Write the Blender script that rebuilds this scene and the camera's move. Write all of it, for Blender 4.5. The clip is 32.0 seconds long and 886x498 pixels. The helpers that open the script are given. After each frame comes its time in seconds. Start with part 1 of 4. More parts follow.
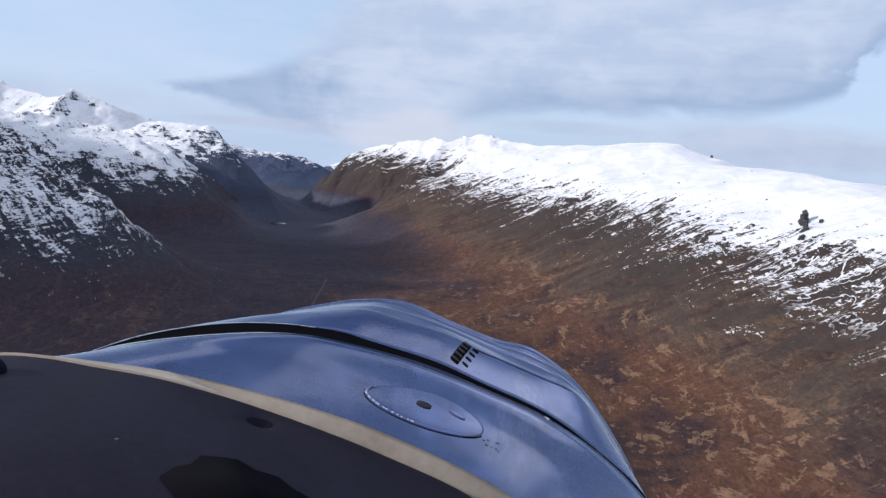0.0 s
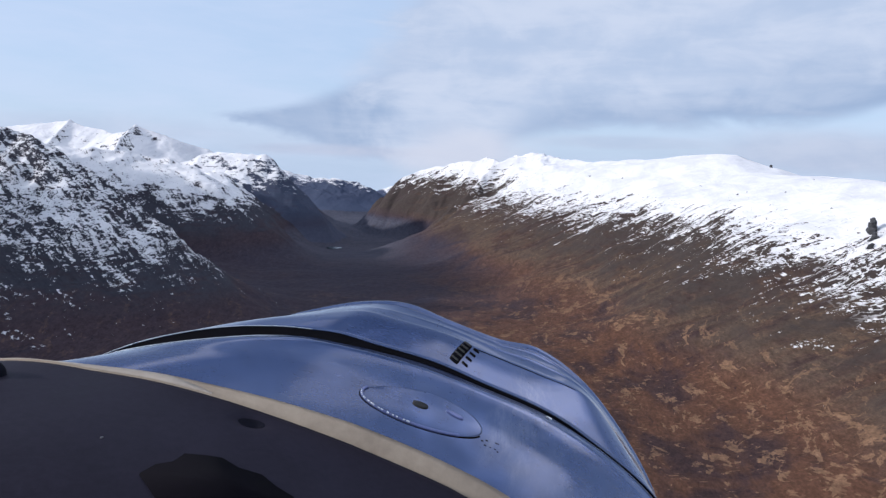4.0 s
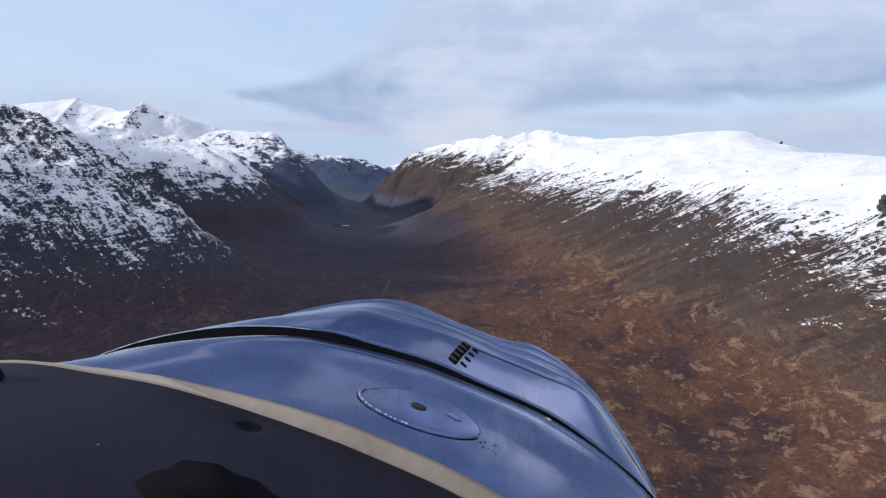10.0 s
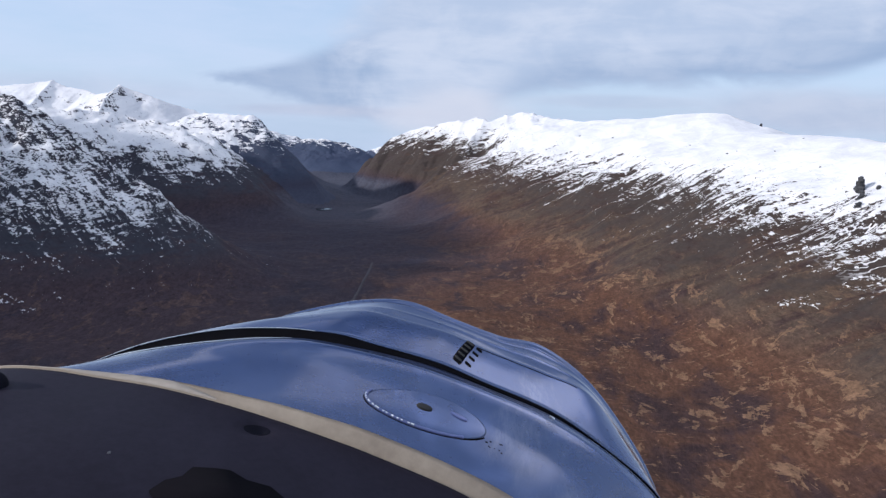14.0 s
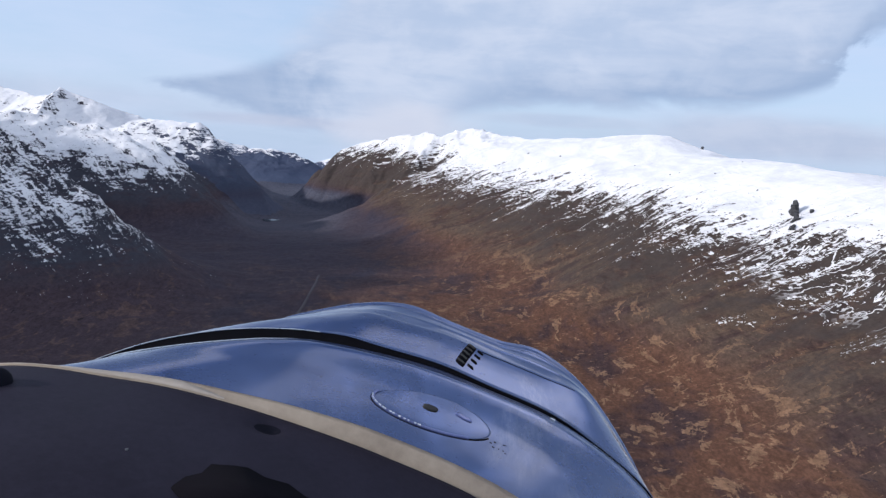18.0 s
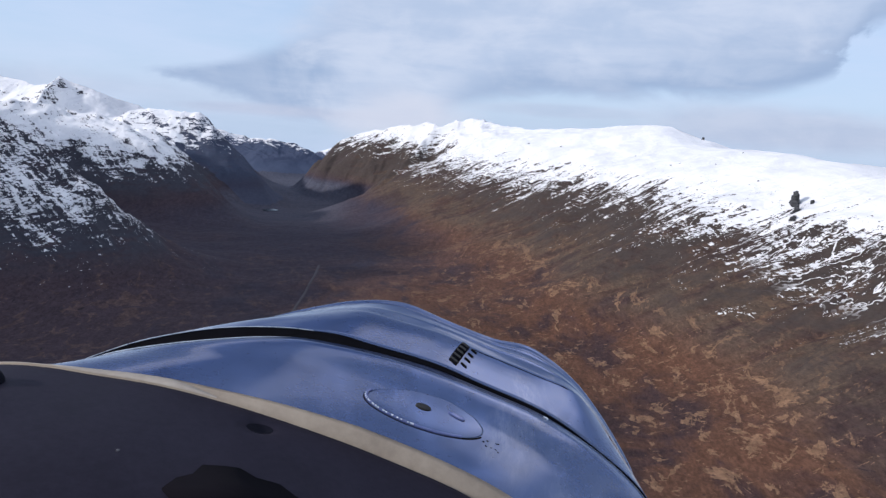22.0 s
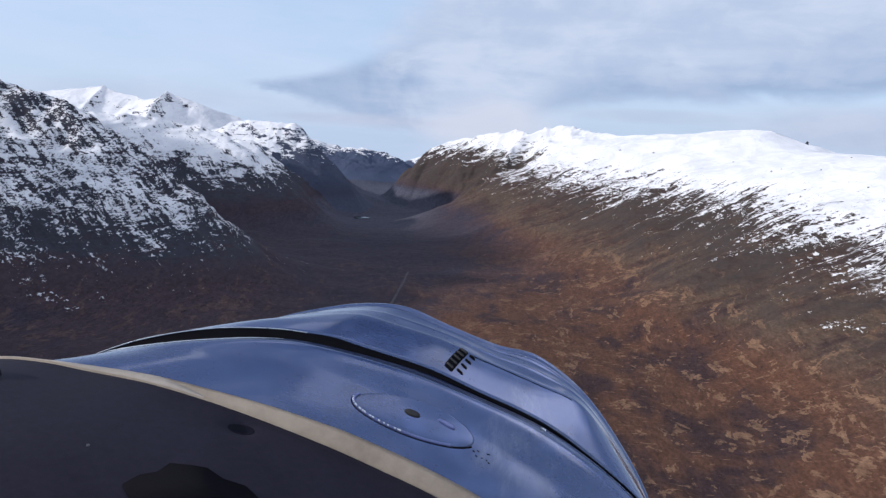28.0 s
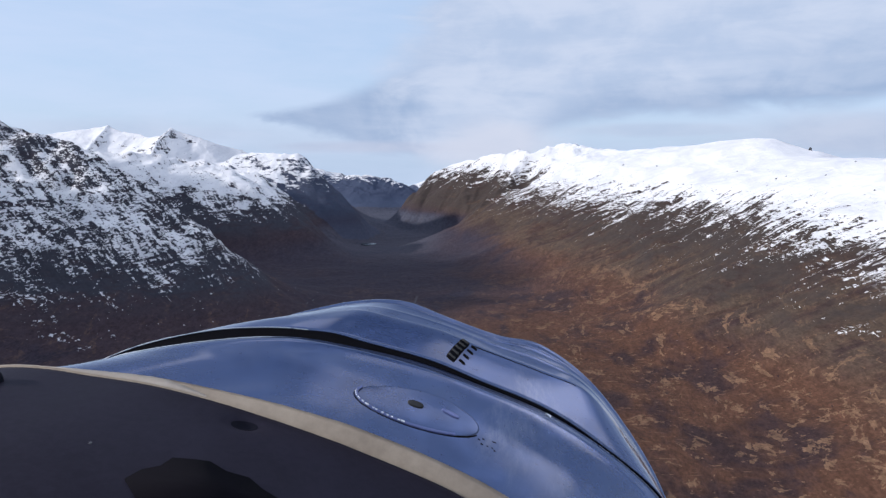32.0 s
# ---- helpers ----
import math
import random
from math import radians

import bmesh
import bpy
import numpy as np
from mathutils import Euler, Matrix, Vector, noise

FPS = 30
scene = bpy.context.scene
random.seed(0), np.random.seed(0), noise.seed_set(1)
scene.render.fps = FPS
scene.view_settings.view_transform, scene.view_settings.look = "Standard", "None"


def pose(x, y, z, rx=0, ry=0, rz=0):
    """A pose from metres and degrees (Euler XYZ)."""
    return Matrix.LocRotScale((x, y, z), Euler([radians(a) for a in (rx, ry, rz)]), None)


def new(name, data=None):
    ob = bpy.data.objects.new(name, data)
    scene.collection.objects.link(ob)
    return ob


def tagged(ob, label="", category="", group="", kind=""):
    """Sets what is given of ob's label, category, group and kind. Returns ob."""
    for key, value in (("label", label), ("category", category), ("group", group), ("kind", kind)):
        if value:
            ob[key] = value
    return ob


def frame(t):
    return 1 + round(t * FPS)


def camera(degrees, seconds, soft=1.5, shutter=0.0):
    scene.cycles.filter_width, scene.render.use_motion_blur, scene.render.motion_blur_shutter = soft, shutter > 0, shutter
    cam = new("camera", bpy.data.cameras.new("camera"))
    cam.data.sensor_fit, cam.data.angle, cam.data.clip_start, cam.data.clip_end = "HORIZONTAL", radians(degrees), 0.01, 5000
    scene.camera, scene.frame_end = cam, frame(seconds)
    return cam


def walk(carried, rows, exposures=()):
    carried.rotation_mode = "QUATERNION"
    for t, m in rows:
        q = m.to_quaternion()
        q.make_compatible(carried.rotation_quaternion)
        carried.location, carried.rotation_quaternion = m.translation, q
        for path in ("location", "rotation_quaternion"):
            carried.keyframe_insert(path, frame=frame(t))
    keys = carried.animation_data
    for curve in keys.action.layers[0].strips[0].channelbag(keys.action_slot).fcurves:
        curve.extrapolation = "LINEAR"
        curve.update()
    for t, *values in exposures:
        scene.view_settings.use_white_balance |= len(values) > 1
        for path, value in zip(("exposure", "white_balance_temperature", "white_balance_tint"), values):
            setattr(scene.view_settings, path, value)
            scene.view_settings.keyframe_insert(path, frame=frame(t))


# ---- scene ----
# The eye sits in the right-hand seat of a light aircraft that hangs 260 m over a
# moor, and sways a little while the nose swings over the glen ahead.
cam = camera(62, 32.0, soft=1.35)
EYE = Vector((0.0, 0.0, 260.0))
# seconds, shift of the eye in metres, heading, downward tilt and lean in degrees
PATH = [
    (0.0, -0.0674, -0.0174, -0.0019, -0.75, 8.32, 4.42), (0.5, -0.0510, -0.0138, -0.0049, 0.16, 8.21, 3.96),
    (1.0, -0.0675, -0.0179, -0.0088, -0.37, 7.92, 4.36), (1.5, -0.0592, -0.0175, -0.0025, -0.27, 7.86, 4.17),
    (2.0, -0.0607, -0.0209, -0.0134, -0.50, 7.66, 3.86), (2.5, -0.0414, -0.0212, -0.0216, 0.06, 7.33, 3.24),
    (3.0, -0.0109, -0.0149, -0.0264, 1.35, 7.32, 3.00), (3.5, 0.0164, -0.0066, -0.0313, 2.92, 7.18, 2.86),
    (5.5, 0.0492, -0.0015, -0.0444, 4.19, 6.68, 1.60), (6.0, 0.0449, 0.0003, -0.0326, 4.05, 7.05, 1.80),
    (6.5, 0.0330, -0.0019, -0.0290, 3.58, 7.20, 2.13), (7.0, 0.0198, -0.0052, -0.0284, 3.00, 7.30, 2.41),
    (7.5, 0.0114, -0.0105, -0.0339, 2.48, 6.99, 2.34), (8.0, 0.0159, -0.0081, -0.0236, 2.39, 7.34, 2.15),
    (8.5, 0.0178, -0.0088, -0.0335, 2.58, 7.18, 2.06), (9.0, 0.0140, -0.0075, -0.0234, 2.50, 7.34, 2.28),
    (9.5, 0.0391, 0.0053, -0.0060, 3.44, 8.25, 2.09), (10.0, 0.0475, 0.0127, 0.0006, 4.09, 8.73, 2.08),
    (10.5, 0.0323, 0.0104, 0.0032, 3.65, 8.87, 1.98), (11.0, 0.0154, 0.0072, 0.0082, 2.89, 9.09, 2.46),
    (11.5, -0.0313, -0.0043, 0.0101, 0.86, 9.07, 2.77), (12.0, -0.0565, -0.0117, 0.0132, -0.64, 9.11, 3.01),
    (12.5, -0.0334, -0.0045, 0.0186, 0.35, 9.42, 2.83), (13.0, 0.0110, 0.0078, 0.0221, 2.21, 9.65, 2.15),
    (13.5, 0.0273, 0.0125, 0.0147, 3.07, 9.75, 1.37), (14.0, 0.0097, 0.0131, 0.0289, 2.67, 9.99, 2.02),
    (14.5, -0.0271, 0.0065, 0.0374, 1.06, 10.23, 2.72), (15.0, -0.0519, 0.0019, 0.0405, -0.12, 10.43, 3.03),
    (15.5, -0.0772, -0.0103, 0.0202, -1.24, 9.62, 3.07), (17.5, -0.0555, -0.0161, -0.0055, -0.11, 8.05, 2.79),
    (18.0, -0.0882, -0.0156, 0.0111, -1.36, 8.70, 3.77), (18.5, -0.1036, -0.0117, 0.0291, -2.07, 9.52, 4.34),
    (19.0, -0.1046, -0.0174, 0.0182, -2.61, 9.39, 3.60), (19.5, -0.0979, -0.0194, 0.0104, -2.53, 9.31, 3.18),
    (20.0, -0.0725, -0.0127, 0.0235, -1.36, 9.33, 2.81), (20.5, -0.0574, -0.0084, 0.0094, -0.20, 9.28, 2.85),
    (21.0, -0.0801, -0.0154, 0.0035, -1.09, 8.76, 3.44), (21.5, -0.0855, -0.0153, 0.0188, -1.63, 8.96, 3.78),
    (22.0, -0.0775, -0.0112, 0.0257, -1.40, 9.45, 3.88), (22.5, -0.0754, -0.0071, 0.0271, -1.00, 9.76, 4.27),
    (23.0, -0.0498, -0.0132, 0.0033, -0.27, 8.68, 3.19), (23.5, -0.0303, -0.0025, 0.0227, 0.69, 9.29, 3.20),
    (24.0, -0.0077, 0.0044, 0.0183, 1.78, 9.62, 3.52), (24.5, 0.0075, 0.0072, 0.0125, 2.65, 9.31, 3.40),
    (25.0, 0.0243, 0.0115, 0.0189, 3.21, 9.25, 2.91), (25.5, 0.0594, 0.0243, 0.0204, 4.63, 9.80, 2.73),
    (27.5, 0.0619, 0.0198, 0.0158, 4.74, 8.96, 3.44), (28.0, 0.0796, 0.0282, 0.0207, 5.55, 9.27, 3.13),
    (28.5, 0.1039, 0.0343, 0.0029, 6.51, 9.29, 2.39), (29.0, 0.1309, 0.0424, -0.0051, 7.61, 9.05, 1.58),
    (29.5, 0.1422, 0.0464, -0.0136, 8.47, 8.74, 0.74), (30.0, 0.1435, 0.0429, -0.0246, 8.45, 8.24, 0.38),
    (30.5, 0.1356, 0.0370, -0.0297, 8.06, 7.84, 0.41), (31.0, 0.1176, 0.0276, -0.0300, 7.10, 7.58, 0.23),
    (31.5, 0.1170, 0.0246, -0.0331, 6.78, 7.39, 0.17), (32.0, 0.1006, 0.0198, -0.0322, 6.20, 7.51, 0.39),
]


def eye_pose(dx, dy, dz, yaw, tilt, lean):
    return pose(EYE.x + dx, EYE.y + dy, EYE.z + dz, 90 - tilt, 0, yaw) @ pose(0, 0, 0, 0, 0, lean)


walk(cam, [(r[0], eye_pose(*r[1:])) for r in PATH], exposures=[(0.0, 0.0, 6000, 14), (32.0, 0.0, 6000, 14)])

# ---------------------------------------------------------------- light
SUN_AZ, SUN_EL = radians(-105), radians(21)      # clockwise from straight ahead, height
to_sun = Vector((math.sin(SUN_AZ) * math.cos(SUN_EL), math.cos(SUN_AZ) * math.cos(SUN_EL), math.sin(SUN_EL)))
sun_data = bpy.data.lights.new("sun", "SUN")
sun_data.energy, sun_data.angle, sun_data.color = 4.3, radians(2.5), (1.0, 0.94, 0.86)
sun = new("sun", sun_data)
sun.matrix_world = Matrix.Translation((0, 0, 900)) @ to_sun.to_track_quat("Z", "Y").to_matrix().to_4x4()

world = bpy.data.worlds.new("sky")
scene.world = world
world.use_nodes = True
wt = world.node_tree
wt.nodes.clear()


class Net:
    """Short ways to write a node network."""

    def __init__(self, tree):
        self.t = tree

    def node(self, kind, **sets):
        n = self.t.nodes.new(kind)
        for k, v in sets.items():
            setattr(n, k, v)
        return n

    def put(self, socket, v):
        if isinstance(v, bpy.types.NodeSocket):
            self.t.links.new(v, socket)
        elif v is not None:
            socket.default_value = v

    def math(self, op, a, b=None, c=None, clamp=False):
        n = self.node("ShaderNodeMath", operation=op, use_clamp=clamp)
        for s, v in zip(n.inputs, (a, b, c)):
            self.put(s, v)
        return n.outputs[0]

    def vmath(self, op, a, b=None):
        n = self.node("ShaderNodeVectorMath", operation=op)
        self.put(n.inputs[0], a)
        self.put(n.inputs[1], b)
        return n.outputs[0]

    def noise(self, vec, scale, detail=4.0, rough=0.55, warp=0.0, kind="FBM"):
        n = self.node("ShaderNodeTexNoise", noise_type=kind)
        self.put(n.inputs["Vector"], vec)
        for k, v in (("Scale", scale), ("Detail", detail), ("Roughness", rough), ("Distortion", warp)):
            self.put(n.inputs[k], v)
        return n.outputs["Fac"]

    def step(self, v, lo, hi, a=0.0, b=1.0):
        n = self.node("ShaderNodeMapRange", interpolation_type="SMOOTHSTEP")
        for s, x in zip(n.inputs, (v, lo, hi, a, b)):
            self.put(s, x)
        return n.outputs[0]

    def mix(self, f, a, b, blend="MIX"):
        n = self.node("ShaderNodeMix", data_type="RGBA", blend_type=blend)
        self.put(n.inputs[0], f)
        self.put(n.inputs[6], (*a, 1) if isinstance(a, tuple) else a)
        self.put(n.inputs[7], (*b, 1) if isinstance(b, tuple) else b)
        return n.outputs[2]

    def scaled(self, vec, xyz):
        return self.vmath("MULTIPLY", vec, xyz)

    def xyz(self, vec):
        n = self.node("ShaderNodeSeparateXYZ")
        self.put(n.inputs[0], vec)
        return n.outputs

    def node_dot(self, a, b):
        n = self.node("ShaderNodeVectorMath", operation="DOT_PRODUCT")
        self.put(n.inputs[0], a)
        self.put(n.inputs[1], b)
        return n.outputs["Value"]

    def join(self, x, y, z):
        n = self.node("ShaderNodeCombineXYZ")
        for s, v in zip(n.inputs, (x, y, z)):
            self.put(s, v)
        return n.outputs[0]


w = Net(wt)
sky = w.node("ShaderNodeTexSky", sky_type="NISHITA", sun_disc=False, sun_elevation=SUN_EL, sun_rotation=SUN_AZ,
             altitude=900, air_density=1.0, dust_density=1.6, ozone_density=1.6)
way = w.node("ShaderNodeTexCoord").outputs["Generated"]
dx, dy, dz = w.xyz(way)
az = w.math("ARCTAN2", dx, dy)
el = w.math("ARCSINE", dz)
flat = w.join(az, w.math("MULTIPLY", el, 2.4), 0.0)
drift = w.noise(flat, 2.3, 5.0, 0.55, 0.3)
fluff = w.noise(flat, 6.0, 5.0, 0.55, 0.3)


def bank(a, e, ra, re, ragged=1.7):
    """A bank of cloud round one direction with ragged edges, 0 to 1."""
    p = w.math("DIVIDE", w.math("SUBTRACT", az, a), ra)
    q = w.math("DIVIDE", w.math("SUBTRACT", el, e), re)
    r = w.math("SQRT", w.math("ADD", w.math("MULTIPLY", p, p), w.math("MULTIPLY", q, q)))
    r = w.math("ADD", r, w.math("MULTIPLY", w.math("SUBTRACT", fluff, 0.5), ragged))
    r = w.math("ADD", r, w.math("MULTIPLY", w.math("SUBTRACT", drift, 0.5), ragged))
    return w.step(r, 1.35, 0.35)


def over(*banks):
    out = banks[0]
    for b in banks[1:]:
        out = w.math("MAXIMUM", out, b)
    return out


# A deck of cloud ahead with a torn western edge and a grey underside, a gap of clear
# sky below it and a low bank beyond the eastern hill. Angles in radians.


def ramp(v, lo, hi, stops, low, high):
    """A line through (place, value) stops, by a colour ramp over lo to hi."""
    r = w.node("ShaderNodeValToRGB")
    cr = r.color_ramp
    cr.interpolation = "B_SPLINE"
    while len(cr.elements) < len(stops):
        cr.elements.new(0.5)
    for e, (at, value) in zip(cr.elements, stops):
        k = (value - low) / (high - low)
        e.position, e.color = (at - lo) / (hi - lo), (k, k, k, 1)
    w.put(r.inputs[0], w.math("DIVIDE", w.math("SUBTRACT", v, lo), hi - lo))
    return w.math("MULTIPLY_ADD", r.outputs[0], high - low, low)


billow = w.noise(w.join(az, w.math("MULTIPLY", el, 1.6), 3.0), 11.0, 5.0, 0.55, 0.4)
wisp = w.noise(w.join(az, w.math("MULTIPLY", el, 5.0), 7.0), 7.0, 6.0, 0.6, 0.5)
az_t = w.math("ADD", az, w.math("MULTIPLY_ADD", billow, 0.15, -0.075))
az_t = w.math("ADD", az_t, w.math("MULTIPLY_ADD", wisp, 0.05, -0.025))
el_t = w.math("ADD", el, w.math("MULTIPLY_ADD", billow, 0.046, -0.023))
el_t = w.math("ADD", el_t, w.math("MULTIPLY_ADD", wisp, 0.022, -0.011))
foot = ramp(az_t, -0.6, 0.7, [(-0.46, 0.070), (-0.40, 0.036), (-0.28, 0.026), (-0.20, 0.004), (-0.10, -0.020), (-0.02, -0.030), (0.03, 0.030),
                              (0.10, 0.046), (0.24, 0.054), (0.40, 0.058), (0.47, 0.075), (0.51, 0.140), (0.62, 0.200)], -0.05, 0.25)
edge = ramp(el_t, 0.0, 0.4, [(0.0, -0.30), (0.035, -0.42), (0.050, -0.33), (0.066, -0.26), (0.085, -0.215), (0.11, -0.20), (0.15, -0.165), (0.25, -0.12), (0.38, -0.35)], -0.6, 0.2)
above = w.math("SUBTRACT", el_t, foot)
inside = w.math("SUBTRACT", az_t, edge)
deck = w.math("MULTIPLY", w.math("MULTIPLY", w.step(above, -0.008, 0.014), w.step(inside, -0.02, 0.045)), w.step(el, 0.42, 0.24))
high_cover = w.math("MULTIPLY", w.step(el, 0.24, 0.44), w.step(w.noise(way, 2.2, 6.0, 0.6, 0.4), 0.50, 0.63))
low = over(bank(0.46, 0.022, 0.20, 0.026, 1.2), w.math("MULTIPLY", bank(0.20, 0.030, 0.13, 0.008, 1.4), 0.6),
           bank(-0.20, 0.006, 0.16, 0.009, 1.1), w.math("MULTIPLY", bank(-0.45, 0.020, 0.20, 0.020, 1.4), 0.5))
# bright unseen cloud over the eastern hills, across from the sun, for cowl highlights
unseen_heap = over(bank(1.92, 0.92, 0.60, 0.27, 0.8), w.math("MULTIPLY", bank(2.22, 0.66, 0.20, 0.12, 0.7), 0.8), w.math("MULTIPLY", bank(1.85, 1.25, 0.60, 0.10, 0.6), 0.55), w.math("MULTIPLY", bank(0.55, 0.62, 0.20, 0.10, 1.4), 0.5),
            w.math("MULTIPLY", bank(2.90, 1.14, 0.50, 0.20, 1.2), 0.35))
# overhead, unseen: deep blue with one bright wisp, added for the cowl's reflections
overhead = w.step(el, 1.10, 1.36, 1.0, 0.30)
unseen_wisp = w.math("SUBTRACT", w.node_dot(way, (-0.262, 0.157, 0.952)), w.math("MULTIPLY", w.noise(way, 9.0, 4.0, 0.6, 0.4), 0.030))
unseen_wisp = w.step(unseen_wisp, 0.968, 0.986)
veil = w.step(w.math("ADD", w.math("MULTIPLY", drift, 0.6), w.math("MULTIPLY", wisp, 0.4)), 0.30, 0.72, 0.15, 0.75)
veil = w.math("MULTIPLY", veil, overhead)
high_cover = w.math("MULTIPLY", high_cover, overhead)
sky_col = w.mix(w.math("MULTIPLY", w.step(el, 0.16, 0.7, 0.70, 0.30), overhead), w.mix(1.0, sky.outputs[0], (0.115, 0.115, 0.115), "MULTIPLY"), (0.555, 0.725, 0.92))
clear_sky = w.mix(w.math("MULTIPLY", veil, 0.75), sky_col, (0.68, 0.75, 0.88))
puff = w.step(w.math("ADD", w.math("MULTIPLY", billow, 0.6), w.math("MULTIPLY", wisp, 0.4)), 0.36, 0.64)
light_cloud = w.mix(puff, (0.495, 0.585, 0.715), (0.635, 0.695, 0.785))
dark_cloud = w.mix(puff, (0.325, 0.430, 0.590), (0.43, 0.520, 0.655))
under = w.math("MULTIPLY", w.step(above, 0.060, 0.004), w.step(az_t, -0.03, 0.10))
tip = w.math("MULTIPLY", w.step(az_t, -0.10, -0.22), w.step(el_t, 0.11, 0.07))
gloom = over(under, tip, w.math("MULTIPLY", w.step(az_t, 0.22, 0.42), w.step(el_t, 0.17, 0.09, 0.0, 0.7)),
             w.math("MULTIPLY", high_cover, w.step(fluff, 0.38, 0.62)))
# clouds facing the sun are front-lit; high ones are brightened for cowl reflections
front_lit = w.math("MAXIMUM", w.step(dx, 0.45, 0.98, 1.0, 1.9), w.step(el, 0.3, 0.8, 1.0, 1.5))
light_cloud = w.mix(1.0, light_cloud, w.join(front_lit, front_lit, front_lit), "MULTIPLY")
cloud_col = w.mix(gloom, light_cloud, dark_cloud)
full = w.mix(w.math("MULTIPLY", over(deck, high_cover), 0.90), clear_sky, cloud_col)
full = w.mix(w.math("MULTIPLY", low, 0.75), full, w.mix(puff, (0.47, 0.53, 0.65), (0.58, 0.62, 0.71)))
# sunlit mist that hangs on the ridge at the head of the glen
full = w.mix(w.math("MULTIPLY", bank(-0.05, 0.005, 0.085, 0.034, 1.3), 0.75), full, (0.70, 0.72, 0.775))
full = w.mix(over(unseen_heap, w.math("MULTIPLY", unseen_wisp, 0.5)), full, w.mix(puff, (2.1, 2.08, 2.25), (3.1, 3.05, 3.2)))
bg = w.node("ShaderNodeBackground")
w.put(bg.inputs[0], full)
bg.inputs[1].default_value = 1.0
wo = w.node("ShaderNodeOutputWorld")
wt.links.new(bg.outputs[0], wo.inputs[0])

# ---------------------------------------------------------------- materials


def material(name):
    m = bpy.data.materials.new(name)
    m.use_nodes = True
    n = Net(m.node_tree)
    b = m.node_tree.nodes["Principled BSDF"]
    return m, n, b


def bump(n, b, height, strength, distance):
    k = n.node("ShaderNodeBump")
    k.inputs["Strength"].default_value, k.inputs["Distance"].default_value = strength, distance
    n.put(k.inputs["Height"], height)
    n.put(b.inputs["Normal"], k.outputs[0])


def land_material(name, line, soft, run, streak=3.0, rubble=3.0, crag=1.0, cliff=0.6, stone=((0.020, 0.022, 0.032), (0.072, 0.072, 0.086)), grain=0.12, far=0.0, cap=1.5, high_line=None, bald=0.8, reach=0.17):
    """Moor below, rock and snow above. line and soft: height of the snow's edge and how gradual it is, run: the way
    in which gullies and drifts lie, streak, rubble and crag: how much drifts, boulders and rock bands break the snow,
    reach: how short the drifts are, cap: how whole the snow is on top, high_line: (y, y, metres) by which the snow's edge climbs towards the north."""
    m, n, b = material(name)
    geo = n.node("ShaderNodeNewGeometry")
    p, nor = geo.outputs["Position"], geo.outputs["Normal"]
    x, y, z = n.xyz(p)
    steep = n.xyz(nor)[2]
    wide = n.noise(p, 0.0042, 4.0, 0.55)
    mid = n.noise(n.scaled(p, (1.0, 0.55, 1.0)), 0.018, 6.0, 0.60, 0.7)
    small = n.noise(n.scaled(p, (1.0, 0.6, 1.0)), 0.085, 6.0, 0.66, 0.8)
    tuft = n.step(n.noise(n.scaled(p, (0.75, 0.4, 1.0)), 0.45, 5.0, 0.72), 0.28, 0.72)
    # gullies and drifts, drawn out along their run
    r = Vector(run).normalized()
    a = r.cross(Vector((0, 0, 1))).normalized()
    c = a.cross(r)

    def along(v):
        return n.node_dot(p, v)
    gully = n.noise(n.join(along(a), n.math("MULTIPLY", along(r), reach), n.math("MULTIPLY", along(c), 0.5)), grain, 6.0, 0.66, 0.7)
    gully2 = n.noise(n.join(along(a), n.math("MULTIPLY", along(r), 0.12), n.math("MULTIPLY", along(c), 0.4)), grain * 0.32, 5.0, 0.6, 0.6)
    ledge = n.noise(n.scaled(p, (0.55, 0.45, 2.6)), 0.040, 7.0, 0.68, 0.9)
    crack = n.noise(n.scaled(p, (1.0, 0.6, 1.9)), 0.17, 6.0, 0.70, 0.6)
    # heather and peat; the peat is blued for the haze over the floor
    umber = n.mix(tuft, (0.0310, 0.0188, 0.0192), (0.0520, 0.0302, 0.0288))
    hazy_peat = n.mix(tuft, (0.0310, 0.0275, 0.0400), (0.0440, 0.0385, 0.0530))
    russet = n.mix(tuft, (0.0680, 0.0330, 0.0205), (0.1180, 0.0580, 0.0360))
    olive = n.mix(tuft, (0.0590, 0.0435, 0.0325), (0.1080, 0.0770, 0.0550))
    straw = n.mix(tuft, (0.165, 0.094, 0.055), (0.270, 0.163, 0.096))
    broad = n.math("ADD", n.math("MULTIPLY", mid, 0.75), n.math("MULTIPLY", wide, 0.5))
    col = n.mix(n.step(n.math("ADD", broad, n.math("MULTIPLY", n.step(x, 420.0, 180.0), n.step(y, 600.0, 900.0, 0.0, 0.06))), 0.54, 0.70), umber, russet)
    col = n.mix(n.step(n.math("ADD", small, n.math("MULTIPLY", wide, 0.4)), 0.62, 0.44, 0.0, 0.85), col, umber)
    hill = n.math("MULTIPLY", n.step(x, -420.0, -150.0), n.step(z, 18.0, 60.0))
    col = n.mix(n.math("MULTIPLY", hill, n.step(n.math("ADD", mid, n.math("MULTIPLY", gully2, 0.6)), 0.60, 0.86, 0.2, 0.85)), col, olive)
    col = n.mix(n.math("MULTIPLY", hill, n.step(n.math("ADD", gully2, n.math("MULTIPLY", ledge, 0.5)), 0.76, 0.60, 0.0, 0.85)), col, umber)
    west_floor = n.step(n.math("ADD", x, n.math("MULTIPLY", n.math("SUBTRACT", mid, 0.5), 300.0)), 0.0, -220.0)
